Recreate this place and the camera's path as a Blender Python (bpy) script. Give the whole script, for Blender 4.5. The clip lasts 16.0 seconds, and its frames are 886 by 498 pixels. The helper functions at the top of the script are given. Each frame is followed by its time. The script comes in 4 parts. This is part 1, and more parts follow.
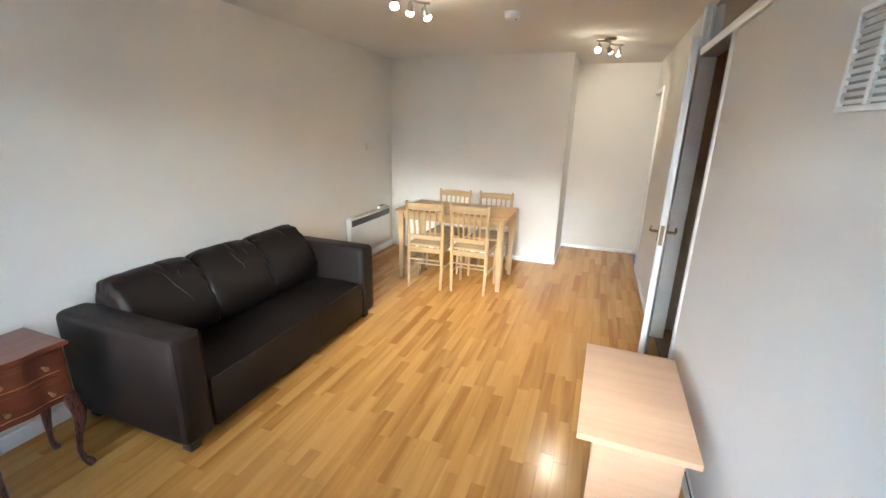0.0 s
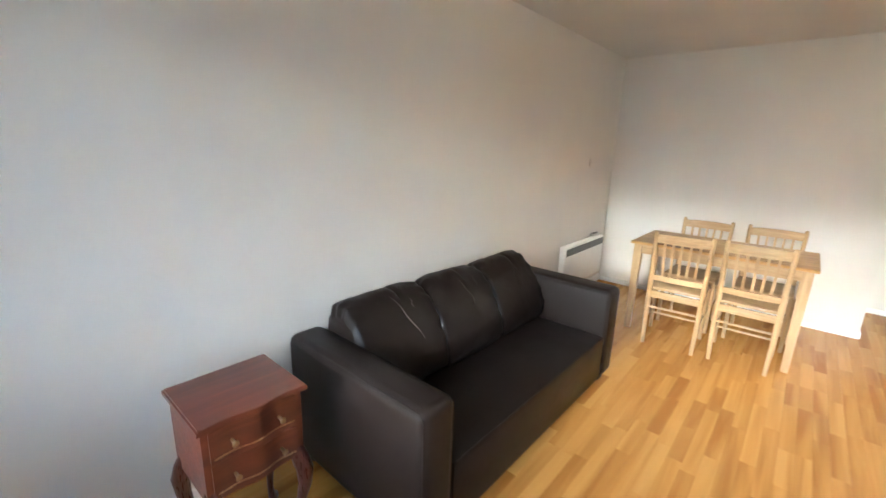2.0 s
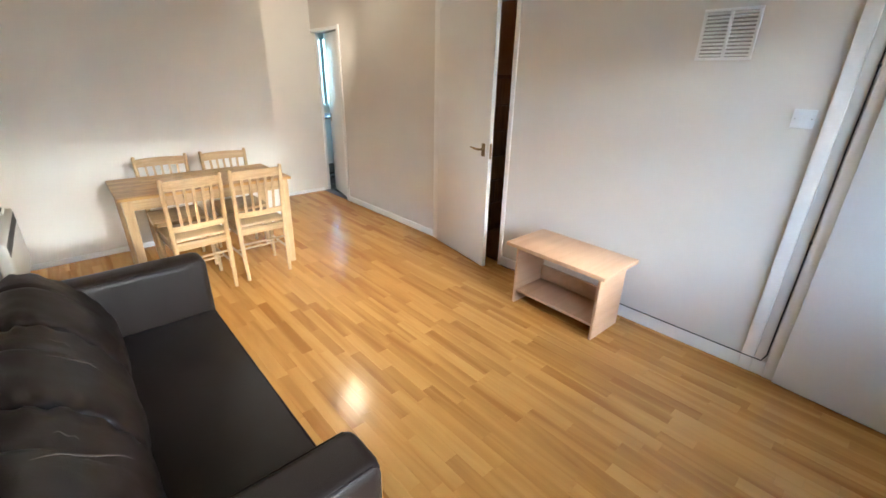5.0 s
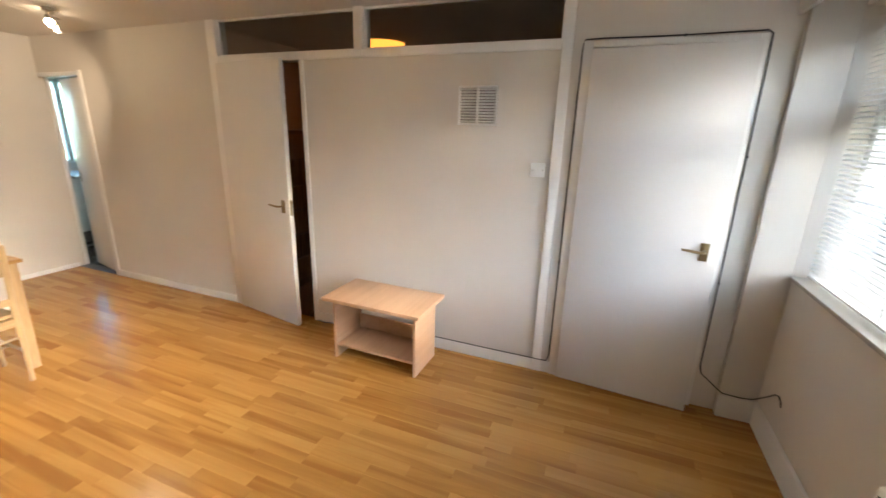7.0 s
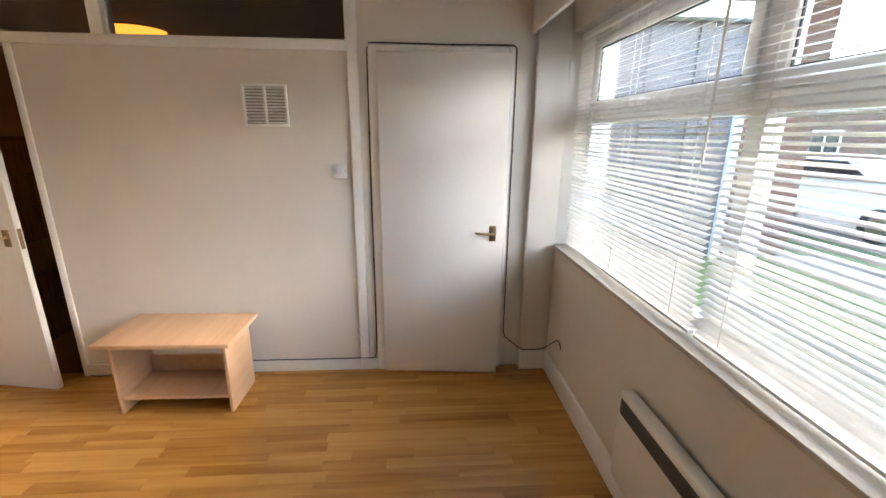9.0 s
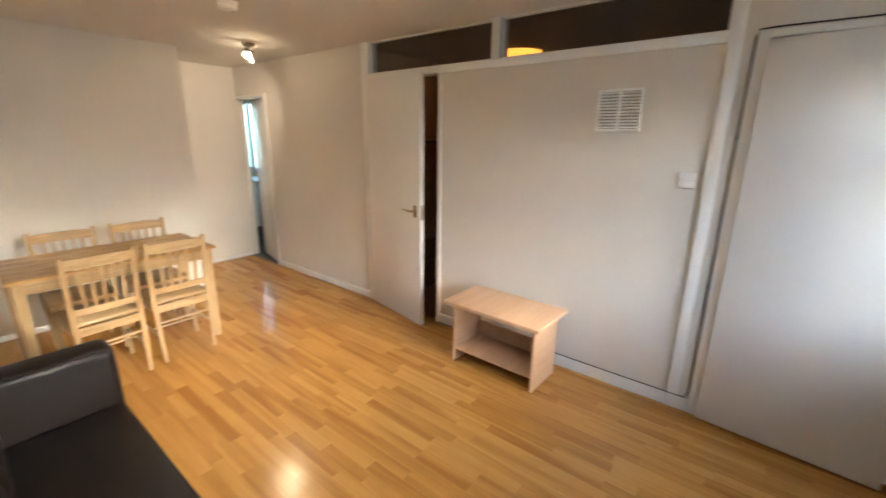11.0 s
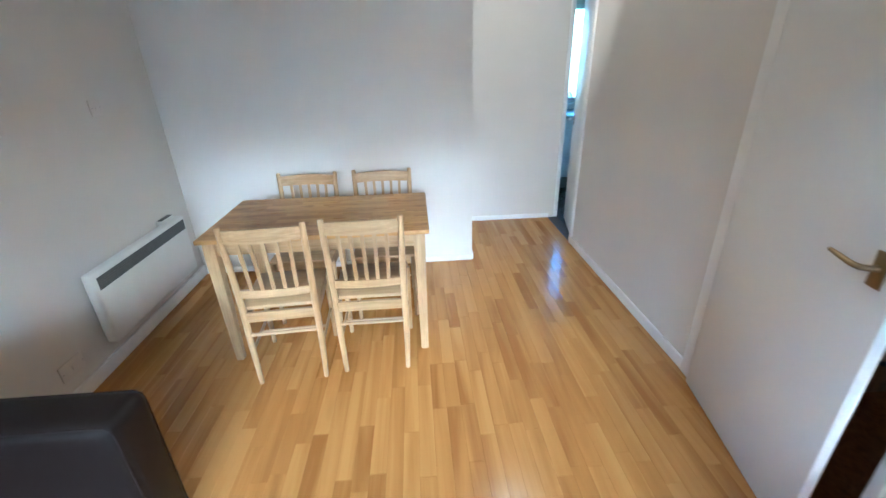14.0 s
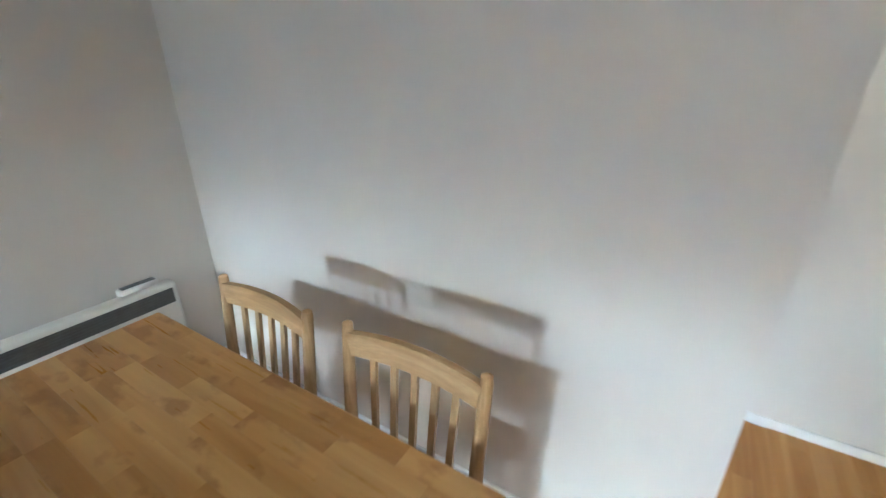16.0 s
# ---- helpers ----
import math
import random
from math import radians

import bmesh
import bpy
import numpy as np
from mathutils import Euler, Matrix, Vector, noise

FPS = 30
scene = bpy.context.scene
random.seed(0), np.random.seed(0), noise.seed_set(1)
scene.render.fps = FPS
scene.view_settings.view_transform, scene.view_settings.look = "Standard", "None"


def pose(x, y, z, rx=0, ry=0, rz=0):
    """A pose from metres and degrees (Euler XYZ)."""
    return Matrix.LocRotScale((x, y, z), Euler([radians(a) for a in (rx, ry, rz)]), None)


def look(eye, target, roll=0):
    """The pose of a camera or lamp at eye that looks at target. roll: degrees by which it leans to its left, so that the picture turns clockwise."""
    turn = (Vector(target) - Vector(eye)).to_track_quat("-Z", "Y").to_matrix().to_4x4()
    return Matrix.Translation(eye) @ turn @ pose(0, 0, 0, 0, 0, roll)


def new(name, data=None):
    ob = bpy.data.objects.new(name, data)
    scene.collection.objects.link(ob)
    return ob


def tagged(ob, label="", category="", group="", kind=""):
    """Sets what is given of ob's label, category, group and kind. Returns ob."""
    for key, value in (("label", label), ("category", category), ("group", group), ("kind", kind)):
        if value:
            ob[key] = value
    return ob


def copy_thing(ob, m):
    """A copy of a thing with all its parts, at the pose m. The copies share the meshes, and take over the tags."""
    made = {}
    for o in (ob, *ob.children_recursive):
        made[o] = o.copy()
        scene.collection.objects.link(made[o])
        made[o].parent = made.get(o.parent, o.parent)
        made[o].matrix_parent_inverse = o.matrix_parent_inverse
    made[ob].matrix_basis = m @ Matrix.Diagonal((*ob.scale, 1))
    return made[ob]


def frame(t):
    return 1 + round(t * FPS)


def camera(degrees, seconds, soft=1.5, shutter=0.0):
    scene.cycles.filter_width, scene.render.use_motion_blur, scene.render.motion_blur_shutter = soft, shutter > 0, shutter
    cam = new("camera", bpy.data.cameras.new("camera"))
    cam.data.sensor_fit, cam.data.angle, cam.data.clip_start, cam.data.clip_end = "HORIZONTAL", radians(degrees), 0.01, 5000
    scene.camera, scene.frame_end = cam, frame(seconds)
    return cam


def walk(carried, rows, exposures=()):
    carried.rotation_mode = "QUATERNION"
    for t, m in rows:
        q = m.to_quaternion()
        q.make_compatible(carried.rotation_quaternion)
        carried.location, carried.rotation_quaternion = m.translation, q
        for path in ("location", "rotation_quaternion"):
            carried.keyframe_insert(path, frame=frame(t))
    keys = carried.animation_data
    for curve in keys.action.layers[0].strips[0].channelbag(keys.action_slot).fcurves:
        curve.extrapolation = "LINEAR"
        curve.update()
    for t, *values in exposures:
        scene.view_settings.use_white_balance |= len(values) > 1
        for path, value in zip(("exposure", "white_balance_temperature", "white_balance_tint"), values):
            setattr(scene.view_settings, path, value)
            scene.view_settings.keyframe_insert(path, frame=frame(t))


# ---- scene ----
cam = camera(93.8, 16.0, shutter=0.3)
PATH = [
    (0, (0.598, 0.545, 1.571), (-0.059, 2.347, 1.005), 1.4),
    (0.5, (0.597, 0.554, 1.565), (-0.044, 2.353, 0.97), 1.5),
    (1, (0.514, 0.55, 1.529), (-0.287, 2.276, 0.913), 2.1),
    (1.5, (0.144, 0.711, 1.483), (-0.997, 2.28, 0.997), 1.5),
    (2, (-0.31, 0.841, 1.449), (-1.581, 2.307, 0.963), 1.8),
    (2.5, (-0.815, 0.958, 1.449), (-2.021, 2.474, 0.949), 0.4),
    (3, (-1.186, 1.048, 1.474), (-1.996, 2.797, 0.941), -0.7),
    (3.5, (-1.439, 1.09, 1.505), (-1.057, 2.922, 0.801), -0.9),
    (4, (-1.493, 1.022, 1.518), (-0.482, 2.547, 0.71), 1.9),
    (4.1, (-1.464, 1.02, 1.501), (-0.421, 2.501, 0.654), 1.9),
    (6.3, (-1.517, 0.988, 1.594), (0.063, 2.101, 1.078), 1.9),
    (6.5, (-1.513, 0.991, 1.602), (0.134, 1.994, 1.072), 1.8),
    (7, (-1.488, 0.97, 1.598), (0.301, 1.67, 1.043), 1.6),
    (7.5, (-1.491, 0.954, 1.604), (0.394, 1.335, 1.054), 0.9),
    (8, (-1.48, 0.938, 1.606), (0.44, 1.041, 1.056), 0.6),
    (8.2, (-1.466, 0.925, 1.607), (0.456, 0.955, 1.056), 0.6),
    (9.1, (-1.475, 0.92, 1.595), (0.45, 0.79, 1.06), 0.6),
    (10.3, (-1.477, 0.925, 1.573), (0.373, 1.502, 1.081), 0.4),
    (10.5, (-1.476, 0.931, 1.564), (0.32, 1.659, 1.069), 0.6),
    (11, (-1.48, 0.997, 1.588), (0.028, 2.202, 1.063), 0.7),
    (11.5, (-1.386, 1.076, 1.582), (-0.388, 2.703, 0.986), -0.7),
    (12, (-1.131, 1.134, 1.569), (-0.513, 2.908, 0.884), -0.9),
    (12.5, (-0.895, 1.344, 1.52), (-0.369, 3.128, 0.784), -1.2),
    (13, (-0.656, 1.64, 1.526), (-0.167, 3.431, 0.782), -1.7),
    (13.5, (-0.355, 1.999, 1.539), (-0.062, 3.813, 0.75), -2.4),
    (14, (-0.205, 2.381, 1.518), (-0.098, 4.2, 0.693), -1.6),
    (14.5, (-0.082, 2.867, 1.493), (-0.15, 4.705, 0.707), -1.9),
    (15, (0.027, 3.411, 1.492), (-0.244, 5.241, 0.733), -1.7),
    (15.4, (0.045, 3.847, 1.424), (-0.38, 5.677, 0.738), -1.6),
    (15.5, (0.035, 3.982, 1.443), (-0.445, 5.791, 0.737), -1.1),
    (16, (0.008, 4.502, 1.418), (-0.96, 6.07, 0.642), -0.1),
]
EXPOSURES = [
    (0, 5.1, 5550, 3), (2.0, 5.1, 5700, 4), (2.5, 5.1, 5800, 5), (3.5, 5.05, 5000, 2), (4.1, 5.1, 5200, 3), (6.5, 4.95, 6600, 9), (8.0, 4.65, 7300, 14),
    (10.3, 4.65, 7100, 12), (11.0, 4.8, 6700, 9), (12, 4.85, 4950, 2), (13.5, 4.9, 4600, 1), (14.5, 4.9, 4500, 0), (16, 4.72, 4820, 0)]
walk(cam, [(t, look(eye, target, roll)) for t, eye, target, roll in PATH], EXPOSURES)
SKY, SUN, L1, L2 = 0.15, 0.045, 0.12, 0.9
from mathutils.bvhtree import BVHTree

XL, XR, YW, YF, YH, XA, HC = -1.955, 1.147, 0.01, 5.5, 6.41, 0.22, 2.36   # walls and ceiling height

# ---- world and lights ----
world = bpy.data.worlds.new("overcast_sky")
scene.world = world
world.use_nodes = True
wn = world.node_tree.nodes
sky = wn.new("ShaderNodeTexSky")
sky.sky_type, sky.sun_disc = "NISHITA", False
sky.sun_elevation, sky.sun_rotation = radians(15), radians(176)
sky.dust_density, sky.ozone_density = 1.5, 2.5
world.node_tree.links.new(sky.outputs[0], wn["Background"].inputs[0])
wn["Background"].inputs[1].default_value = SKY

sun = new("sun", bpy.data.lights.new("sun", "SUN"))
sun.data.energy, sun.data.angle, sun.data.color = SUN, radians(4), (0.96, 0.98, 1.0)
sun.matrix_world = look((0.7, -10, 2.2), (0, 0, 0))


def spot(eye, target, watts, cone, blend=0.6, size=0.05):
    lamp = new("spot_light", bpy.data.lights.new("spot_light", "SPOT"))
    lamp.data.energy, lamp.data.color, lamp.data.shadow_soft_size = watts, (1.0, 0.80, 0.60), size
    lamp.data.spot_size, lamp.data.spot_blend = radians(cone), blend
    lamp.matrix_world = look(eye, target)
    return lamp


# ---- materials ----
def nodes_of(name):
    m = bpy.data.materials.new(name)
    m.use_nodes = True
    return m, m.node_tree.nodes, m.node_tree.links, m.node_tree.nodes["Principled BSDF"]


def mat(name, base, rough=0.5, vary=0.06, scale=3.0, fine=120.0, bump=0.0, metal=0.0, coat=0.0, stain=None, stretch=(1, 1, 1), spec=0.5):
    """A surface with variation at two scales, a stain tint, and a fine relief."""
    m, ns, ln, bs = nodes_of(name)
    co = ns.new("ShaderNodeTexCoord")
    mp = ns.new("ShaderNodeMapping")
    mp.inputs["Scale"].default_value = stretch
    ln.new(co.outputs["Object"], mp.inputs["Vector"])
    big, small = ns.new("ShaderNodeTexNoise"), ns.new("ShaderNodeTexNoise")
    big.inputs["Scale"].default_value, big.inputs["Detail"].default_value = scale, 5
    small.inputs["Scale"].default_value, small.inputs["Detail"].default_value = fine, 3
    for n in (big, small):
        ln.new(mp.outputs[0], n.inputs["Vector"])
    ramp = ns.new("ShaderNodeValToRGB")
    dark = stain or tuple(c * (1 - 2.2 * vary) for c in base)
    ramp.color_ramp.elements[0].position, ramp.color_ramp.elements[0].color = 0.28, (*dark, 1)
    ramp.color_ramp.elements[1].position, ramp.color_ramp.elements[1].color = 0.62, (*base, 1)
    ln.new(big.outputs[0], ramp.inputs[0])
    mix = ns.new("ShaderNodeMix")
    mix.data_type, mix.blend_type = "RGBA", "MULTIPLY"
    mix.inputs[0].default_value = min(1.0, vary * 4)
    ln.new(ramp.outputs[0], mix.inputs[6])
    lift = ns.new("ShaderNodeMapRange")
    lift.inputs["To Min"].default_value, lift.inputs["To Max"].default_value = 0.7, 1.25
    ln.new(small.outputs[0], lift.inputs[0])
    ln.new(lift.outputs[0], mix.inputs[7])
    ln.new(mix.outputs[2], bs.inputs["Base Color"])
    ro = ns.new("ShaderNodeMapRange")
    ro.inputs["To Min"].default_value, ro.inputs["To Max"].default_value = max(0.03, rough - 0.10), min(1, rough + 0.12)
    ln.new(big.outputs[0], ro.inputs[0])
    ln.new(ro.outputs[0], bs.inputs["Roughness"])
    bs.inputs["Metallic"].default_value = metal
    bs.inputs["Specular IOR Level"].default_value = spec
    bs.inputs["Coat Weight"].default_value = coat
    if bump:
        bp = ns.new("ShaderNodeBump")
        bp.inputs["Strength"].default_value, bp.inputs["Distance"].default_value = bump, 0.002
        ln.new(small.outputs[0], bp.inputs["Height"])
        ln.new(bp.outputs[0], bs.inputs["Normal"])
    return m


def wood(name, light, mid, dark, rough=0.35, along="Y", island=False, spread=1.0, staves=False, coat=0.0, grain=1.0, streak=0.45):
    """Timber: long grain along one axis, colour varied piece by piece."""
    m, ns, ln, bs = nodes_of(name)
    co = ns.new("ShaderNodeTexCoord")
    rnd = ns.new("ShaderNodeNewGeometry" if island else "ShaderNodeObjectInfo")
    value = rnd.outputs["Random Per Island"] if island else rnd.outputs["Random"]
    off = ns.new("ShaderNodeVectorMath")
    off.operation = "MULTIPLY_ADD"
    off.inputs[1].default_value = (17.3, 31.7, 11.1)
    ln.new(value, off.inputs[0])
    ln.new(co.outputs["Object"], off.inputs[2])
    mp = ns.new("ShaderNodeMapping")
    k = {"X": (1.6, 26, 26), "Y": (26, 1.6, 26), "Z": (26, 26, 1.6)}[along]
    mp.inputs["Scale"].default_value = tuple(c * grain for c in k)
    ln.new(off.outputs[0], mp.inputs["Vector"])
    g = ns.new("ShaderNodeTexNoise")
    g.inputs["Scale"].default_value, g.inputs["Detail"].default_value, g.inputs["Distortion"].default_value = 1.6, 6, 0.8
    f = ns.new("ShaderNodeTexNoise")
    f.inputs["Scale"].default_value, f.inputs["Detail"].default_value = 9.0, 3
    for n in (g, f):
        ln.new(mp.outputs[0], n.inputs["Vector"])
    ramp = ns.new("ShaderNodeValToRGB")
    el = ramp.color_ramp.elements
    el[0].position, el[0].color = 0.30, (*dark, 1)
    el[1].position, el[1].color = 0.68, (*light, 1)
    e = el.new(0.48)
    e.color = (*mid, 1)
    sh = ns.new("ShaderNodeMath")
    sh.operation = "MULTIPLY_ADD"
    sh.inputs[1].default_value, sh.inputs[2].default_value = 0.26 * spread, -0.13 * spread
    ln.new(value, sh.inputs[0])
    ad = ns.new("ShaderNodeMath")
    ln.new(g.outputs[0], ad.inputs[0])
    ln.new(sh.outputs[0], ad.inputs[1])
    ln.new(ad.outputs[0], ramp.inputs[0])
    mix = ns.new("ShaderNodeMix")
    mix.data_type, mix.blend_type = "RGBA", "MULTIPLY"
    mix.inputs[0].default_value = streak
    lift = ns.new("ShaderNodeMapRange")
    lift.inputs["From Min"].default_value, lift.inputs["From Max"].default_value = 0.3, 0.7
    lift.inputs["To Min"].default_value, lift.inputs["To Max"].default_value = 0.72, 1.15
    ln.new(f.outputs[0], lift.inputs[0])
    ln.new(ramp.outputs[0], mix.inputs[6])
    ln.new(lift.outputs[0], mix.inputs[7])
    colour = mix.outputs[2]
    if staves:                                  # darker blotches in single staves
        spots = ns.new("ShaderNodeTexNoise")
        spots.inputs["Scale"].default_value, spots.inputs["Detail"].default_value = 1.0, 4
        sm = ns.new("ShaderNodeMapping")
        sm.inputs["Scale"].default_value = (7, 12, 7)
        ln.new(off.outputs[0], sm.inputs["Vector"])
        ln.new(sm.outputs[0], spots.inputs["Vector"])
        cut = ns.new("ShaderNodeMapRange")
        cut.inputs["From Min"].default_value, cut.inputs["From Max"].default_value = 0.55, 0.63
        cut.inputs["To Min"].default_value, cut.inputs["To Max"].default_value = 0.0, 0.48
        ln.new(spots.outputs[0], cut.inputs[0])
        blot = ns.new("ShaderNodeMix")
        blot.data_type = "RGBA"
        ln.new(cut.outputs[0], blot.inputs[0])
        ln.new(colour, blot.inputs[6])
        blot.inputs[7].default_value = (0.20, 0.075, 0.016, 1)
        colour = blot.outputs[2]
    ln.new(colour, bs.inputs["Base Color"])
    ro = ns.new("ShaderNodeMapRange")
    ro.inputs["To Min"].default_value, ro.inputs["To Max"].default_value = rough - 0.06, rough + 0.10
    ln.new(f.outputs[0], ro.inputs[0])
    ln.new(ro.outputs[0], bs.inputs["Roughness"])
    bs.inputs["Coat Weight"].default_value, bs.inputs["Coat Roughness"].default_value = coat, 0.12
    bp = ns.new("ShaderNodeBump")
    bp.inputs["Strength"].default_value, bp.inputs["Distance"].default_value = 0.05, 0.001
    ln.new(f.outputs[0], bp.inputs["Height"])
    ln.new(bp.outputs[0], bs.inputs["Normal"])
    return m


def glow(name, colour, strength):
    m, ns, ln, bs = nodes_of(name)
    bs.inputs["Base Color"].default_value = (*colour, 1)
    bs.inputs["Emission Color"].default_value = (*colour, 1)
    bs.inputs["Emission Strength"].default_value = strength
    return m


def glass(name, tint=(0.95, 0.98, 0.97), rough=0.0):
    m, ns, ln, bs = nodes_of(name)
    bs.inputs["Base Color"].default_value = (*tint, 1)
    bs.inputs["Transmission Weight"].default_value, bs.inputs["IOR"].default_value = 1.0, 1.45
    bs.inputs["Roughness"].default_value = rough
    return m


def bricks(name):
    m, ns, ln, bs = nodes_of(name)
    co, mp = ns.new("ShaderNodeTexCoord"), ns.new("ShaderNodeMapping")
    mp.inputs["Rotation"].default_value = (radians(90), 0, radians(90))
    ln.new(co.outputs["Object"], mp.inputs["Vector"])
    br = ns.new("ShaderNodeTexBrick")
    br.inputs["Scale"].default_value = 1.0
    br.inputs["Brick Width"].default_value, br.inputs["Row Height"].default_value, br.inputs["Mortar Size"].default_value = 0.225, 0.075, 0.006
    br.inputs["Color1"].default_value, br.inputs["Color2"].default_value, br.inputs["Mortar"].default_value = (0.15, 0.070, 0.048, 1), (0.21, 0.105, 0.070, 1), (0.24, 0.21, 0.18, 1)
    ln.new(mp.outputs[0], br.inputs["Vector"])
    no = ns.new("ShaderNodeTexNoise")
    no.inputs["Scale"].default_value = 2.5
    ln.new(co.outputs["Object"], no.inputs["Vector"])
    mix = ns.new("ShaderNodeMix")
    mix.data_type, mix.blend_type = "RGBA", "MULTIPLY"
    mix.inputs[0].default_value = 0.5
    ln.new(br.outputs["Color"], mix.inputs[6])
    ln.new(no.outputs["Color"], mix.inputs[7])
    ln.new(mix.outputs[2], bs.inputs["Base Color"])
    bs.inputs["Roughness"].default_value = 0.9
    bp = ns.new("ShaderNodeBump")
    bp.inputs["Distance"].default_value = 0.006
    ln.new(br.outputs["Fac"], bp.inputs["Height"])
    bp.invert = True
    ln.new(bp.outputs[0], bs.inputs["Normal"])
    return m


M_WALL = mat("wall_paint", (0.72, 0.68, 0.625), 0.72, 0.025, 1.3, 260, 0.12)
M_CEIL = mat("ceiling_paint", (0.74, 0.71, 0.67), 0.85, 0.025, 1.1, 180, 0.15)
M_DOOR = mat("door_paint", (0.76, 0.75, 0.735), 0.38, 0.02, 1.7, 90, 0.05)
M_TRIM = mat("trim_paint", (0.86, 0.85, 0.83), 0.35, 0.03, 4.0, 60, 0.06)
M_UPVC = mat("white_upvc", (0.82, 0.83, 0.82), 0.25, 0.015, 3.0, 40)
M_SLAT = mat("white_slat", (0.73, 0.73, 0.72), 0.35, 0.02, 5.0, 40)
M_SILL = mat("sill_paint", (0.46, 0.44, 0.40), 0.5, 0.06, 6.0, 60, 0.08)
M_HEAT = mat("heater_enamel", (0.78, 0.77, 0.72), 0.35, 0.03, 4.0, 70)
M_GRILLE = mat("dark_grille", (0.10, 0.10, 0.095), 0.5, 0.1, 20, 90)
M_VENT = mat("grey_vent_gauze", (0.40, 0.39, 0.37), 0.7, 0.1, 20, 200)
M_PLASTIC = mat("white_plastic", (0.86, 0.86, 0.85), 0.4, 0.03, 9.0, 60)
M_BLACK = mat("black_cable", (0.02, 0.02, 0.022), 0.5, 0.1, 30, 90)
M_STEEL = mat("brushed_nickel", (0.45, 0.42, 0.37), 0.32, 0.08, 20, 150, metal=1.0)
M_BRASS = mat("aged_brass", (0.30, 0.22, 0.12), 0.38, 0.12, 20, 150, metal=1.0)
M_LEATHER = mat("brown_leather", (0.0100, 0.0068, 0.0060), 0.38, 0.12, 5.0, 300, 0.4, spec=0.20)
M_LEATHER_GLINT = mat("highlit_leather", (0.085, 0.072, 0.064), 0.55, 0.15, 30, 200, 0.3)
M_FOOT = mat("dark_foot", (0.03, 0.025, 0.02), 0.5, 0.1, 10, 60)
M_PINE = wood("pale_rubberwood", (0.53, 0.365, 0.19), (0.47, 0.31, 0.148), (0.39, 0.245, 0.108), 0.36, "Z", coat=0.15)
M_PINE_X = wood("pale_rubberwood_rail", (0.53, 0.365, 0.19), (0.47, 0.31, 0.148), (0.39, 0.245, 0.108), 0.36, "X", coat=0.15)
M_TABLE = wood("rubberwood_staves", (0.58, 0.34, 0.115), (0.48, 0.26, 0.076), (0.37, 0.182, 0.045), 0.28, "X", spread=0.6, staves=True, coat=0.15, grain=0.32, streak=0.15)
M_BEECH = wood("beech_laminate", (0.63, 0.412, 0.26), (0.60, 0.382, 0.235), (0.56, 0.348, 0.207), 0.42, "X", spread=0.2, grain=0.35, streak=0.12)
M_MAHOG = wood("mahogany", (0.115, 0.027, 0.012), (0.085, 0.019, 0.009), (0.055, 0.012, 0.006), 0.3, "Y", coat=0.4, grain=0.5, streak=0.2)
M_MAHOG_V = wood("mahogany_leg", (0.10, 0.028, 0.016), (0.06, 0.017, 0.011), (0.035, 0.010, 0.008), 0.27, "Z", coat=0.4)
FLOOR_TONES = ((0.54, 0.287, 0.078), (0.45, 0.219, 0.052), (0.335, 0.146, 0.031))
M_STRIP = wood("floor_strip", *FLOOR_TONES, 0.185, "Y", spread=0.85, grain=0.24, streak=0.05)
M_STRIPS = wood("floor_strips", *FLOOR_TONES, 0.185, "Y", island=True, spread=0.85, grain=0.24, streak=0.05)
M_SUBFLOOR = mat("floor_joint", (0.14, 0.075, 0.03), 0.6, 0.1, 5, 60)
# the grey tint is added to dim the bright outdoors behind the panes
M_GLASS = glass("dimming_glass", (0.80, 0.83, 0.83))
M_FROST = glass("frosted_glass", (0.76, 0.93, 0.92), 0.35)
M_BULB = glow("lit_bulb", (1.0, 0.80, 0.55), 5.0)
M_ORANGE = glow("orange_shade", (1.0, 0.34, 0.05), 0.10)
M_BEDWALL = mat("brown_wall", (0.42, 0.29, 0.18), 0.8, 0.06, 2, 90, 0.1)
M_WARDROBE = wood("brown_wardrobe", (0.24, 0.12, 0.045), (0.18, 0.085, 0.03), (0.11, 0.05, 0.018), 0.4, "Z")
M_KFLOOR = mat("dark_vinyl", (0.05, 0.06, 0.07), 0.25, 0.1, 6, 60)
M_KUNIT = mat("white_unit", (0.75, 0.78, 0.78), 0.3, 0.03, 4, 50)
M_WORKTOP = mat("grey_worktop", (0.30, 0.31, 0.31), 0.35, 0.15, 40, 160)
M_BRICK = bricks("red_brick")
M_GRASS = mat("lawn", (0.085, 0.13, 0.035), 0.9, 0.2, 1.5, 40, 0.8)
M_PAVE = mat("paving", (0.34, 0.33, 0.31), 0.9, 0.1, 2.0, 60, 0.4)
M_ROAD = mat("asphalt", (0.06, 0.06, 0.06), 0.9, 0.12, 2.0, 90, 0.4)
M_CAR = mat("white_car_paint", (0.70, 0.71, 0.72), 0.2, 0.02, 2, 40, coat=0.6)
M_DARKGLASS = mat("dark_window", (0.03, 0.035, 0.04), 0.08, 0.1, 2, 30)
M_TYRE = mat("tyre_rubber", (0.02, 0.02, 0.02), 0.8, 0.1, 8, 60)
M_DARKPANEL = mat("dark_panel", (0.14, 0.11, 0.115), 0.35, 0.12, 1.5, 30)
M_ROOF = mat("roof_tiles", (0.14, 0.08, 0.06), 0.85, 0.15, 5, 40, 0.4)


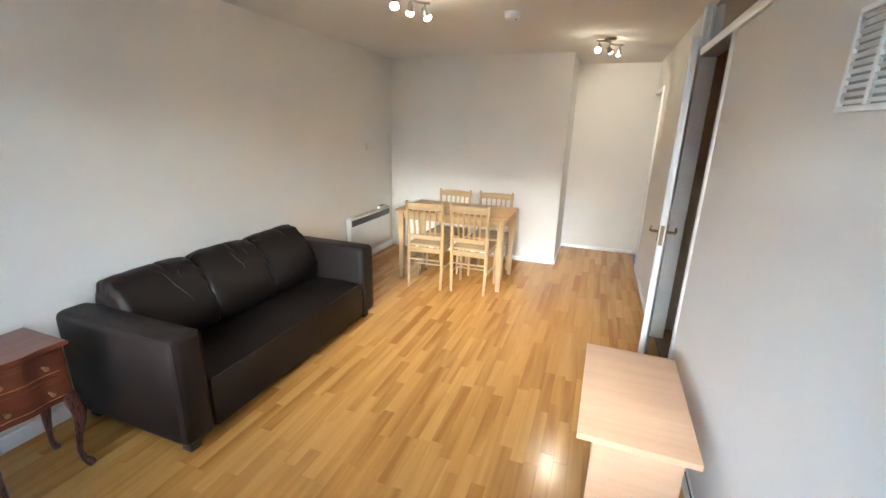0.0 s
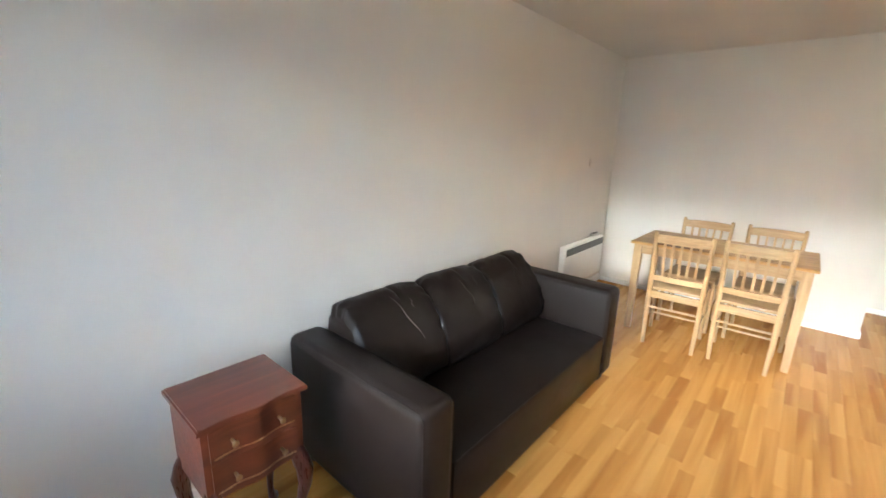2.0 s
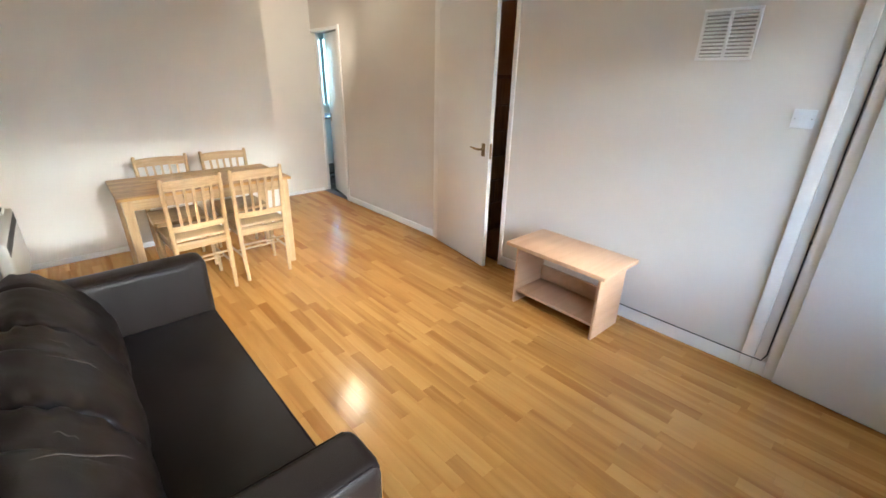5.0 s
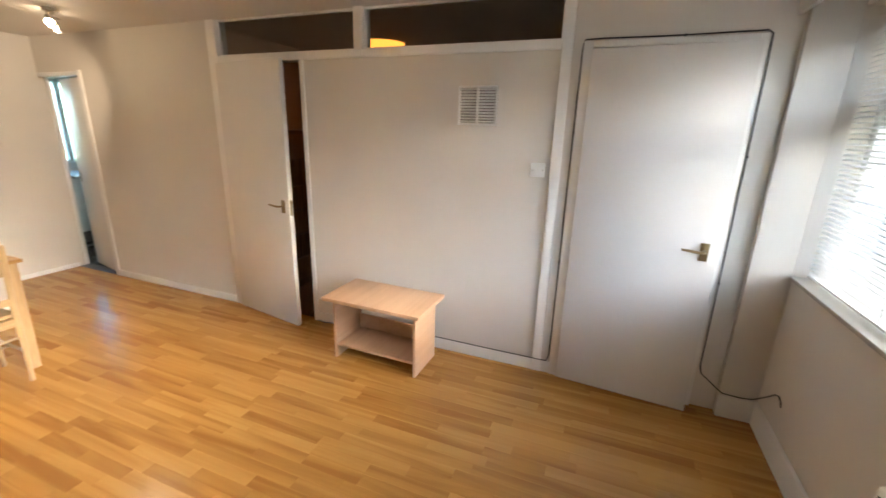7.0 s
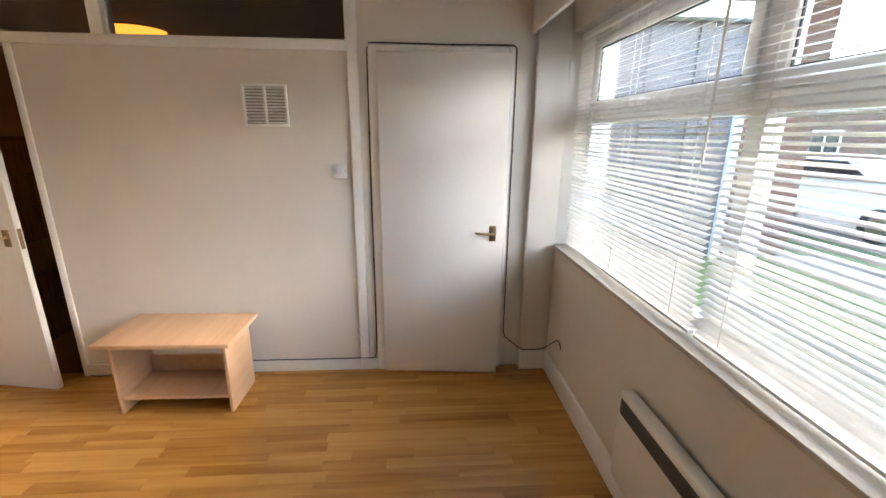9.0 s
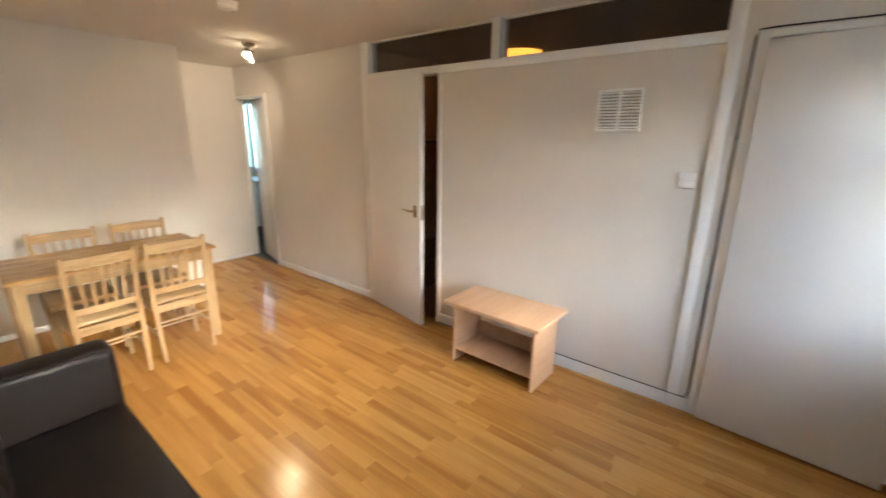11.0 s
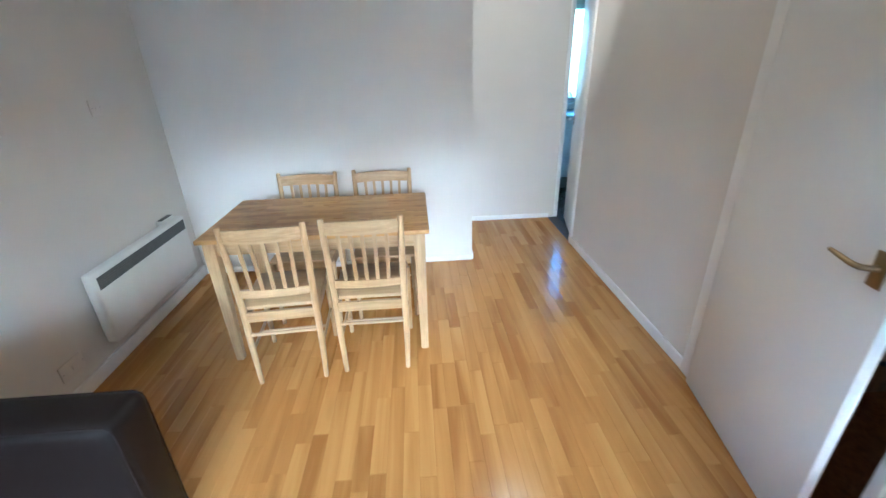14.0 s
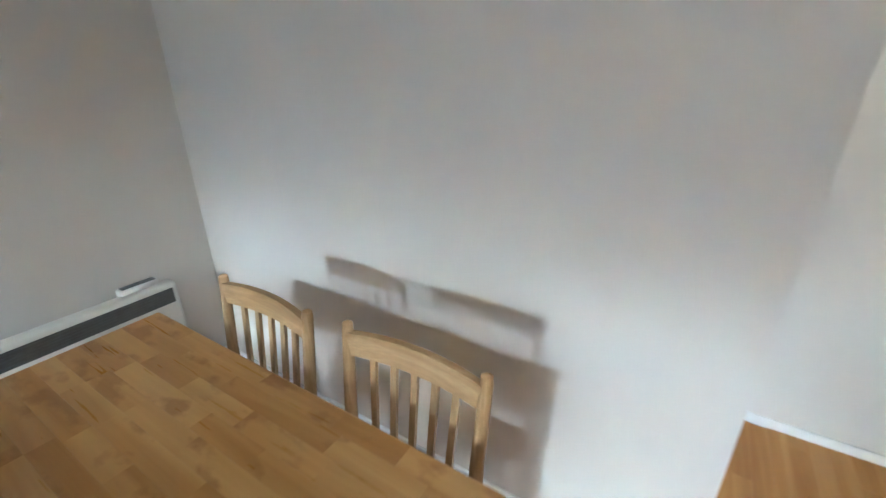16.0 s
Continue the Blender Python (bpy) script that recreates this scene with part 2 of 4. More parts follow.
# ---- mesh helpers ----
def box(bm, x0, x1, y0, y1, z0, z1, r=0.0, seg=2):
    vs = [bm.verts.new((x, y, z)) for x in (x0, x1) for y in (y0, y1) for z in (z0, z1)]
    fs = [bm.faces.new([vs[i] for i in f]) for f in ((0, 1, 3, 2), (4, 6, 7, 5), (0, 4, 5, 1), (2, 3, 7, 6), (0, 2, 6, 4), (1, 5, 7, 3))]
    if r:
        es = list({e for f in fs for e in f.edges})
        bmesh.ops.bevel(bm, geom=es, offset=r, segments=seg, affect="EDGES", profile=0.5)
    return bm


def boxes(*rows, r=0.0):
    bm = bmesh.new()
    for row in rows:
        box(bm, *row, r=r)
    return bm


def sweep(bm, pts, radii, seg=10, flat=1.0):
    """A round bar along points, with a radius at each."""
    pts = [Vector(p) for p in pts]
    rings = []
    for i, p in enumerate(pts):
        d = (pts[min(i + 1, len(pts) - 1)] - pts[max(i - 1, 0)]).normalized()
        a = d.orthogonal().normalized() if i == 0 else (rings_a - d * rings_a.dot(d)).normalized()
        rings_a = a
        b = d.cross(a)
        r = radii[i] if isinstance(radii, (list, tuple)) else radii
        rings.append([bm.verts.new(p + r * (math.cos(2 * math.pi * k / seg) * a + flat * math.sin(2 * math.pi * k / seg) * b)) for k in range(seg)])
    for p, q in zip(rings, rings[1:]):
        for k in range(seg):
            bm.faces.new((p[k], p[(k + 1) % seg], q[(k + 1) % seg], q[k]))
    bm.faces.new(rings[0][::-1])
    bm.faces.new(rings[-1])
    return bm


def lathe(bm, profile, centre=(0, 0, 0), seg=24, turn=None):
    """A turned shape from rows of radius and height."""
    rings = []
    for r, z in profile:
        ring = []
        for k in range(seg):
            v = Vector((r * math.cos(2 * math.pi * k / seg), r * math.sin(2 * math.pi * k / seg), z))
            ring.append(bm.verts.new((turn @ v if turn else v) + Vector(centre)))
        rings.append(ring)
    for p, q in zip(rings, rings[1:]):
        for k in range(seg):
            bm.faces.new((p[k], p[(k + 1) % seg], q[(k + 1) % seg], q[k]))
    bm.faces.new(rings[0][::-1])
    bm.faces.new(rings[-1])
    return bm


def mesh_of(name, bm, material, smooth=True):
    bmesh.ops.recalc_face_normals(bm, faces=bm.faces)
    me = bpy.data.meshes.new(name)
    bm.to_mesh(me)
    bm.free()
    me.materials.append(material)
    if smooth:
        me.polygons.foreach_set("use_smooth", [True] * len(me.polygons))
        me.set_sharp_from_angle(angle=radians(38))
    return me


def part(name, bm, material, parent, label=""):
    ob = new(name, mesh_of(name, bm, material))
    ob.parent = parent
    return tagged(ob, label)


def thing(name, label, category, m, group=""):
    ob = new(name)
    ob.empty_display_size = 0.1
    ob.matrix_world = m
    return tagged(ob, label, category, group)


def structure(name, bm, material, label, category=""):
    return tagged(new(name, mesh_of(name, bm, material)), label, category or name.split("_")[0], kind="structure")


# ---- large structure ----
T = 0.09
structure("floor", boxes((XL - 0.1, XR + 0.05, -0.24, YH + 0.1, -0.12, -0.007)), M_SUBFLOOR, "golden oak laminate strip floor of the living room", "floor")
structure("ceiling", boxes((XL - 0.1, 4.0, -0.24, 8.2, HC, HC + 0.2)), M_CEIL, "plain off-white painted plaster ceiling", "ceiling")
structure("wall_west", boxes((XL - 0.2, XL, -0.24, YF + 0.2, -0.1, HC)), M_WALL, "long plain off-white painted wall behind the sofa", "wall")
structure("wall_north", boxes((XL, XA, YF, YF + 0.12, -0.1, HC), (XA - 0.12, XA, YF + 0.12, YH, -0.1, HC)), M_WALL, "off-white painted wall behind the dining table", "wall")
structure("wall_hall_end", boxes((XA - 0.12, XR + T, YH, YH + 0.12, -0.1, HC)), M_WALL, "off-white painted end wall of the passage", "wall")
# east wall: kitchen opening, plain stretch, door and transom opening, partition panel, second door, pier
structure("wall_east", boxes(
    (XR, XR + T, 5.74, YH, 2.0, HC),
    (XR, XR + T, 4.03, 5.74, -0.1, HC),
    (XR, XR + T, 1.31, 3.13, -0.1, 2.05),
    (XR, XR + T, -0.24, 0.335, -0.1, HC), (XR, XR + T, 0.335, 1.19, 2.06, HC), (XR, XR + T, 1.19, 1.25, -0.1, HC)),
    M_WALL, "off-white painted partition wall with doors and high lights", "wall")
structure("pier", boxes((1.105, XR, YW, 0.205, -0.1, HC), r=0.004), M_WALL, "narrow plastered pier beside the window", "wall")
# window wall
WX0, WX1, WZ0, WZ1, YG = -1.505, 1.105, 0.885, 2.17, -0.13
structure("wall_south", boxes(
    (XL, XR, -0.24, YW, -0.1, WZ0), (XL, WX0, -0.24, YW, WZ0, HC), (WX0, XR, -0.24, YW, WZ1, HC), (WX1, XR, -0.24, YW, WZ0, WZ1)),
    M_WALL, "off-white painted window wall", "wall")
structure("pelmet", boxes((XL, XR, 0.225, 0.247, 2.16, HC), r=0.003), M_TRIM, "white painted pelmet board above the window", "pelmet")
structure("window_sill", boxes((WX0, 1.105, -0.13, 0.022, WZ0, WZ0 + 0.022), r=0.005), M_SILL, "weathered grey-beige painted window sill", "sill")

# skirting
def skirting(name, x0, x1, y0, y1, h, label="white painted skirting board"):
    return structure(name, boxes((x0, x1, y0, y1, -0.006, h), r=0.004), M_TRIM, label, "skirting")


skirting("baseboard_west", XL, XL + 0.016, YW, YF, 0.078)
skirting("baseboard_north", XL + 0.016, XA, YF - 0.014, YF, 0.045)
skirting("baseboard_return", XA, XA + 0.012, YF, YH, 0.05)
skirting("baseboard_hall_end", XA + 0.012, XR, YH - 0.012, YH, 0.045)
skirting("baseboard_east_hall", XR - 0.014, XR, 4.03, 5.76, 0.065)
skirting("baseboard_east", XR - 0.014, XR, 1.19, 3.13, 0.085)
skirting("baseboard_pier", 1.085, 1.105, YW, 0.205, 0.14)
skirting("baseboard_south", XL + 0.016, 1.085, YW, YW + 0.02, 0.14)

# timber frame round the first door and the high lights
structure("frame_1", boxes(
    (XR - 0.018, XR + T, 3.935, 4.03, -0.006, HC), (XR - 0.012, XR + T, 3.12, 3.158, -0.006, 2.05),
    (XR - 0.018, XR + T, 1.31, 3.935, 2.05, 2.10), (XR - 0.018, XR + T, 2.613, 2.683, 2.10, HC),
    (XR - 0.018, XR + T, 1.25, 1.31, -0.006, HC), r=0.004), M_TRIM, "white painted timber frame of door and high lights", "door frame")
for k, (a, b) in enumerate(((1.31, 2.613), (2.683, 3.935))):
    w = structure("window_%d" % (k + 2), boxes((XR + 0.03, XR + 0.034, a, b, 2.10, HC)), M_GLASS, "fixed clear glass high light above the partition", "window")
    part("glazing_bead", boxes((XR + 0.015, XR + 0.03, a, b, 2.10, 2.112), (XR + 0.015, XR + 0.03, a, b, HC - 0.014, HC), (XR + 0.015, XR + 0.03, a, a + 0.012, 2.112, HC - 0.014), (XR + 0.015, XR + 0.03, b - 0.012, b, 2.112, HC - 0.014)), M_TRIM, w)
structure("frame_2", boxes(
    (XR - 0.02, XR + T, 1.14, 1.19, -0.006, 2.085), (XR - 0.02, XR + T, 0.335, 0.372, -0.006, 2.085), (XR - 0.02, XR + T, 0.372, 1.14, 2.05, 2.085), r=0.004),
    M_TRIM, "white painted door frame", "door frame")
structure("frame_3", boxes(
    (XR - 0.015, XR + T, 5.70, 5.755, -0.006, 2.04), (XR + 0.05, XR + T, 6.395, YH, -0.006, 1.995), (XR - 0.015, XR + T, 5.755, 6.397, 1.995, 2.03), r=0.004),
    M_TRIM, "white painted frame of the kitchen door", "door frame")
structure("threshold", boxes((XR - 0.01, XR + T, 5.755, 6.395, -0.006, 0.005), r=0.003), M_GRILLE, "worn dark metal threshold strip", "threshold")


def lever_handle(parent, x, y, z, side, out, material, label):
    """A lever on an oblong plate; out: which way it stands off the door, side: which way the lever points."""
    plate = part("handle_plate", boxes((x, x + out * 0.006, y - 0.021, y + 0.021, z - 0.055, z + 0.045), r=0.0015), material, parent, label)
    bm = bmesh.new()
    sweep(bm, [(x + out * 0.004, y, z), (x + out * 0.03, y, z), (x + out * 0.046, y + side * 0.008, z), (x + out * 0.05, y + side * 0.03, z), (x + out * 0.05, y + side * 0.075, z + 0.004), (x + out * 0.048, y + side * 0.112, z + 0.006)],
          [0.009, 0.0085, 0.009, 0.0085, 0.0075, 0.006], 10)
    part("lever", bm, material, plate)


def leaf_door(name, hinge, angle, width, height, label, material, metal, inward=0.0, keyhole=False):
    """A flush door; its local y runs from the hinge to the free edge, its local -x is the room side."""
    d = new(name, mesh_of(name, boxes((0.0, 0.036, 0, width, 0.008, height), r=0.002), material))
    d.matrix_world = pose(hinge[0], hinge[1], 0, 0, 0, angle)
    tagged(d, label, "door", kind="structure")
    lever_handle(d, -0.0005, width - 0.065, 1.0, -1, -1, metal, "lever handle on an oblong plate")
    lever_handle(d, 0.0365, width - 0.065, 1.0, -1, 1, metal, "lever handle on an oblong plate")
    part("latch_plate", boxes((0.008, 0.028, width, width + 0.0015, 0.93, 1.05)), metal, d)
    for z in (0.22, height - 0.28):
        part("hinge", boxes((-0.004, 0.004, -0.006, 0.006, z, z + 0.09), r=0.002), M_TRIM, d)
    if keyhole:
        part("lock_cover", boxes((-0.003, 0.0, width - 0.016, width - 0.008, 0.985, 1.015)), metal, d)
    return d


leaf_door("door_1", (XR - 0.010, 3.930), 180 - 10.0, 0.755, 2.045, "white flush door standing slightly ajar into the room", M_DOOR, M_BRASS)
leaf_door("door_2", (XR - 0.012, 1.137), 180 - 4.6, 0.765, 2.04, "white flush cupboard door, not quite closed", M_DOOR, M_BRASS, keyhole=True)
leaf_door("door_3", (XR + 0.016, 5.757), -12.5, 0.625, 1.985, "white flush kitchen door, partly open", M_DOOR, M_STEEL)

# ---- window with two casement bays, frames and panes ----
win = structure("window_1", boxes(
    (WX0, WX1, YG - 0.07, YG, WZ0, WZ0 + 0.055), (WX0, WX1, YG - 0.07, YG, WZ1 - 0.05, WZ1),
    (WX0, WX0 + 0.055, YG - 0.07, YG, WZ0 + 0.055, WZ1 - 0.05), (WX1 - 0.055, WX1, YG - 0.07, YG, WZ0 + 0.055, WZ1 - 0.05),
    (-0.235, -0.165, YG - 0.07, YG, WZ0 + 0.055, WZ1 - 0.05),
    (WX0 + 0.055, -0.235, YG - 0.07, YG, 1.665, 1.735), (-0.165, WX1 - 0.055, YG - 0.07, YG, 1.665, 1.735), r=0.004),
    M_UPVC, "wide white uPVC window with top lights", "window")
for x0, x1 in ((WX0 + 0.055, -0.235), (-0.165, WX1 - 0.055)):
    p = part("pane", boxes((x0, x1, YG - 0.045, YG - 0.035, WZ0 + 0.055, 1.665)), M_GLASS, win)
    p.visible_shadow = False
    z0, z1, f = 1.735, WZ1 - 0.05, 0.05
    c = part("casement", boxes((x0, x1, YG - 0.03, YG + 0.012, z0, z0 + f), (x0, x1, YG - 0.03, YG + 0.012, z1 - f, z1), (x0, x0 + f, YG - 0.03, YG + 0.012, z0 + f, z1 - f), (x1 - f, x1, YG - 0.03, YG + 0.012, z0 + f, z1 - f), r=0.004), M_UPVC, win)
    p = part("pane", boxes((x0 + f, x1 - f, YG - 0.012, YG - 0.004, z0 + f, z1 - f)), M_GLASS, c)
    p.visible_shadow = False
    xm = (x0 + x1) / 2
    g = bmesh.new()
    box(g, xm - 0.03, xm + 0.03, YG + 0.012, YG + 0.02, z0 + 0.012, z0 + 0.034, r=0.003)
    sweep(g, [(xm, YG + 0.02, z0 + 0.023), (xm, YG + 0.045, z0 + 0.023), (xm + 0.03, YG + 0.05, z0 + 0.023), (xm + 0.11, YG + 0.05, z0 + 0.023)], [0.008, 0.008, 0.008, 0.006], 8)
    part("window_handle", g, M_UPVC, c)

# black rubber seal lines
for x0, x1 in ((WX0 + 0.105, -0.285), (-0.115, WX1 - 0.105)):
    part("seal", boxes((x0, x1, YG - 0.003, YG + 0.004, 1.785, 1.79), (x0, x1, YG - 0.003, YG + 0.004, WZ1 - 0.105, WZ1 - 0.1), (x0, x0 + 0.005, YG - 0.003, YG + 0.004, 1.79, WZ1 - 0.105), (x1 - 0.005, x1, YG - 0.003, YG + 0.004, 1.79, WZ1 - 0.105)), M_BLACK, win)


def venetian(x0, x1):
    b = thing("venetian_blind", "white metal venetian blind with open slats hanging in the window", "blind", pose((x0 + x1) / 2, -0.055, WZ0 + 0.025), "blinds in the window")
    w = (x1 - x0) / 2
    part("headrail", boxes((-w, w, -0.014, 0.014, 1.215, 1.245), r=0.003), M_SLAT, b)
    part("bottom_rail", boxes((-w, w, -0.012, 0.012, 0.008, 0.02), r=0.003), M_SLAT, b)
    bm = bmesh.new()
    rows = [[bm.verts.new((x, (k / 4 - 0.5) * 0.025, 0.0022 * (1 - (k / 2 - 1) ** 2))) for k in range(5)] for x in (-w, w)]
    for k in range(4):
        bm.faces.new((rows[0][k], rows[0][k + 1], rows[1][k + 1], rows[1][k]))
    bmesh.ops.solidify(bm, geom=bm.faces[:], thickness=0.0006)
    me = mesh_of("slat", bm, M_SLAT)
    for k in range(50):
        s = new("slat", me)
        s.parent = b
        s.matrix_local = pose(0.0008 * math.sin(k * 2.3), 0, 0.034 + k * 0.0236, -22 + 1.5 * math.sin(k * 1.7), 0, 0.04 * math.sin(k))
    for x in (-w + 0.12, 0.0, w - 0.12):
        part("ladder_cord", boxes((x - 0.001, x + 0.001, -0.0145, -0.0130, 0.02, 1.215), (x - 0.001, x + 0.001, 0.0130, 0.0145, 0.02, 1.215)), M_SLAT, b)
    bm = bmesh.new()
    sweep(bm, [(-w + 0.06, 0.022, 1.215), (-w + 0.06, 0.024, 0.6)], 0.004, 8)
    part("tilt_wand", bm, M_UPVC, b)
    return b


venetian(-0.185, WX1 - 0.02)
venetian(WX0 + 0.02, -0.215)

# ---- sofa ----
def cushion(w, d, h, seed):
    """A slumped back cushion: a rounded wedge in section, drawn in and gathered into pleats at both ends."""
    bm = bmesh.new()
    section = [(0.40, -0.50), (0.47, -0.20), (0.49, 0.10), (0.46, 0.34), (0.34, 0.48), (0.17, 0.50), (-0.02, 0.42), (-0.22, 0.25), (-0.38, 0.02), (-0.48, -0.22), (-0.46, -0.42), (-0.30, -0.50), (0.05, -0.51)]
    nu, nv, m = 44, 78, len(section)
    loops = []
    for i in range(nu + 1):
        u = math.sin(math.pi * (i / nu - 0.5))
        gather = max(0.0, (abs(u) - 0.62) / 0.38)
        pinch = 1 - 0.10 * abs(u) ** 5 - 0.10 * max(0.0, abs(u) - 0.93) / 0.07
        loop = []
        for j in range(nv):
            f = j / nv * m
            k, q = int(f), f - int(f)
            p = [section[(k + c - 1) % m] for c in range(4)]
            y, z = (0.5 * (2 * p[1][c] + (p[2][c] - p[0][c]) * q + (2 * p[0][c] - 5 * p[1][c] + 4 * p[2][c] - p[3][c]) * q * q + (3 * p[1][c] - p[0][c] - 3 * p[2][c] + p[3][c]) * q ** 3) for c in (0, 1))
            x, y, z = u * w / 2, y * d, z * h
            lump = noise.noise(Vector((x * 5 + seed, y * 5, z * 5)))
            fine = noise.noise(Vector((x * 16 + seed, y * 16, z * 16)))
            pleat = math.sin(j * 1.15 + 3.5 * lump + seed) * (0.6 + 0.6 * noise.noise(Vector((j * 0.35, seed, 2 * u))))
            crease = u - 0.10 - 0.25 * (z / h) - 0.04 * lump
            dent = math.exp(-(crease / 0.035) ** 2) * max(0.0, min(1.0, 0.3 + 2.2 * z / h))
            grow = pinch + (0.055 * lump + 0.012 * fine) + 0.05 * gather ** 1.4 * pleat - 0.035 * dent
            loop.append(bm.verts.new((x + 0.004 * fine, y * grow, (z + h / 2) * (1 + 0.7 * (grow - 1)) - h / 2)))
        loops.append(loop)
    for p, q in zip(loops, loops[1:]):
        for j in range(nv):
            bm.faces.new((p[j], p[(j + 1) % nv], q[(j + 1) % nv], q[j]))
    bm.faces.new(loops[0][::-1])
    bm.faces.new(loops[-1])
    return bm


SX0, SX1, SY0, SY1 = -1.905, -1.072, 1.655, 3.44


def arm_shape(a, b):
    """An upholstered arm with soft, rounded edges."""
    bm = bmesh.new()
    box(bm, SX0, SX1, a, b, 0.055, 0.632, r=0.04, seg=4)
    return bm


sofa = thing("sofa", "dark brown leather three-seat sofa with creased cushions against the wall", "sofa", pose(0, 0, 0))
part("back", boxes((SX0, SX0 + 0.075, SY0 + 0.165, SY1 - 0.165, 0.055, 0.57), r=0.025), M_LEATHER, sofa)
seat = part("seat", boxes((SX0 + 0.07, SX1 - 0.006, SY0 + 0.172, SY1 - 0.172, 0.055, 0.345), r=0.026), M_LEATHER, sofa)
bm = bmesh.new()
sweep(bm, [(SX1 - 0.014, SY0 + 0.19 + k * (SY1 - SY0 - 0.38) / 10, 0.3385 + 0.0008 * math.sin(k * 2.1)) for k in range(11)], 0.0035, 6)
part("seam", bm, M_LEATHER, seat)
for a, b in ((SY0, SY0 + 0.17), (SY1 - 0.17, SY1)):
    arm = part("arm", arm_shape(a, b), M_LEATHER, sofa)
    bm = bmesh.new()
    for y in (a + 0.012, b - 0.012):
        sweep(bm, [(SX1 - 0.0105, y, 0.09), (SX1 - 0.0105, y, 0.585), (SX1 - 0.016, y, 0.607), (SX1 - 0.035, y, 0.6205), (SX0 + 0.06, y, 0.6205)], 0.003, 6)
    part("seam", bm, M_LEATHER, arm)
cw = (SY1 - SY0 - 0.34) / 3
for k in range(3):
    c = part("back_cushion", cushion(cw + 0.016, 0.365, 0.432, 3.1 * k + 1), M_LEATHER, sofa)
    c.matrix_local = pose(SX0 + 0.222 + 0.006 * k, SY0 + 0.17 + cw * (k + 0.5), 0.548 + (0.006, -0.004, 0.004)[k], 0, 0, 90)
    tree = BVHTree.FromPolygons([v.co for v in c.data.vertices], [p.vertices for p in c.data.polygons])
    # thin bars along the folds; on two cushions their pale colour paints a highlight
    for x0, dx, z0, z1, w in (((0.0, 0.12, 0.195, 0.0, 0.0026), (0.10, 0.02, 0.17, 0.13, 0.0016)),
                               ((0.0, 0.07, 0.185, 0.07, 0.0028), (0.12, 0.02, 0.18, 0.14, 0.0016)), ((0.05, 0.02, 0.185, 0.12, 0.001),))[k]:
        pts = []
        for i in range(13):
            q = i / 12
            x, z = x0 + dx * q - 0.03 * q * q + 0.006 * math.sin(9 * q + k), z0 + (z1 - z0) * q
            hit = tree.ray_cast(Vector((x, -1, z)), Vector((0, 1, 0)))[0]
            if hit:
                pts.append(hit)
        bm = bmesh.new()
        sweep(bm, pts, [w * (0.3 + 0.7 * math.sin(math.pi * i / (len(pts) - 1))) for i in range(len(pts))], 6)
        part("fold_line", bm, M_LEATHER_GLINT if k < 2 else M_LEATHER, c, "leather fold with a highlight put in its pale colour" if k < 2 else "")
for x in (SX0 + 0.07, SX1 - 0.07):
    for y in (SY0 + 0.07, SY1 - 0.07):
        part("foot", boxes((x - 0.03, x + 0.03, y - 0.03, y + 0.03, 0.0, 0.055), r=0.004), M_FOOT, sofa)

# ---- mahogany side table ----
st = thing("side_table", "small mahogany side table with two drawers beside the sofa", "side table", pose(-1.615, 1.32, 0))
def bowed(x0, x1, y0, y1, z0, z1, bow, r=0.003):
    """A slab whose front (+x) edge runs in a serpentine."""
    bm = bmesh.new()
    n = 24
    lo, hi = [], []
    outline = [(x0, y1), (x0, y0)] + [(x1 + bow * (0.35 * math.cos(4 * math.pi * (k / n - 0.5)) + 0.65 * math.cos(math.pi * (k / n - 0.5)) - 0.35), y0 + (y1 - y0) * k / n) for k in range(n + 1)]
    lo = [bm.verts.new((x, y, z0)) for x, y in outline]
    hi = [bm.verts.new((x, y, z1)) for x, y in outline]
    bm.faces.new(lo[::-1])
    bm.faces.new(hi)
    m = len(outline)
    for k in range(m):
        bm.faces.new((lo[k], lo[(k + 1) % m], hi[(k + 1) % m], hi[k]))
    if r:
        es = [e for e in bm.edges if abs(e.verts[0].co.z - e.verts[1].co.z) < 1e-6 and e.verts[0].co.z > z1 - 1e-6]
        bmesh.ops.bevel(bm, geom=es, offset=r, segments=2, affect="EDGES")
    return bm


part("top", bowed(-0.155, 0.150, -0.172, 0.172, 0.632, 0.652, 0.014, 0.006), M_MAHOG, st)
part("body", bowed(-0.14, 0.128, -0.158, 0.158, 0.372, 0.632, 0.014), M_MAHOG, st)
for z0, z1 in ((0.51, 0.618), (0.388, 0.498)):
    dr = part("drawer", bowed(0.10, 0.132, -0.138, 0.138, z0, z1, 0.014, 0.003), M_MAHOG, st)
    for y in (-0.075, 0.075):
        bm = bmesh.new()
        xx = 0.142
        sweep(bm, [(xx - 0.01, y, (z0 + z1) / 2), (xx + 0.01, y, (z0 + z1) / 2), (xx + 0.018, y, (z0 + z1) / 2), (xx + 0.022, y, (z0 + z1) / 2)], [0.005, 0.005, 0.011, 0.007], 12)
        part("knob", bm, M_BRASS, dr, "small brass knob")
    part("inlay", bowed(0.12, 0.1330, -0.128, 0.128, z0 + 0.012, z0 + 0.014, 0.014, 0), M_PINE_X, dr)
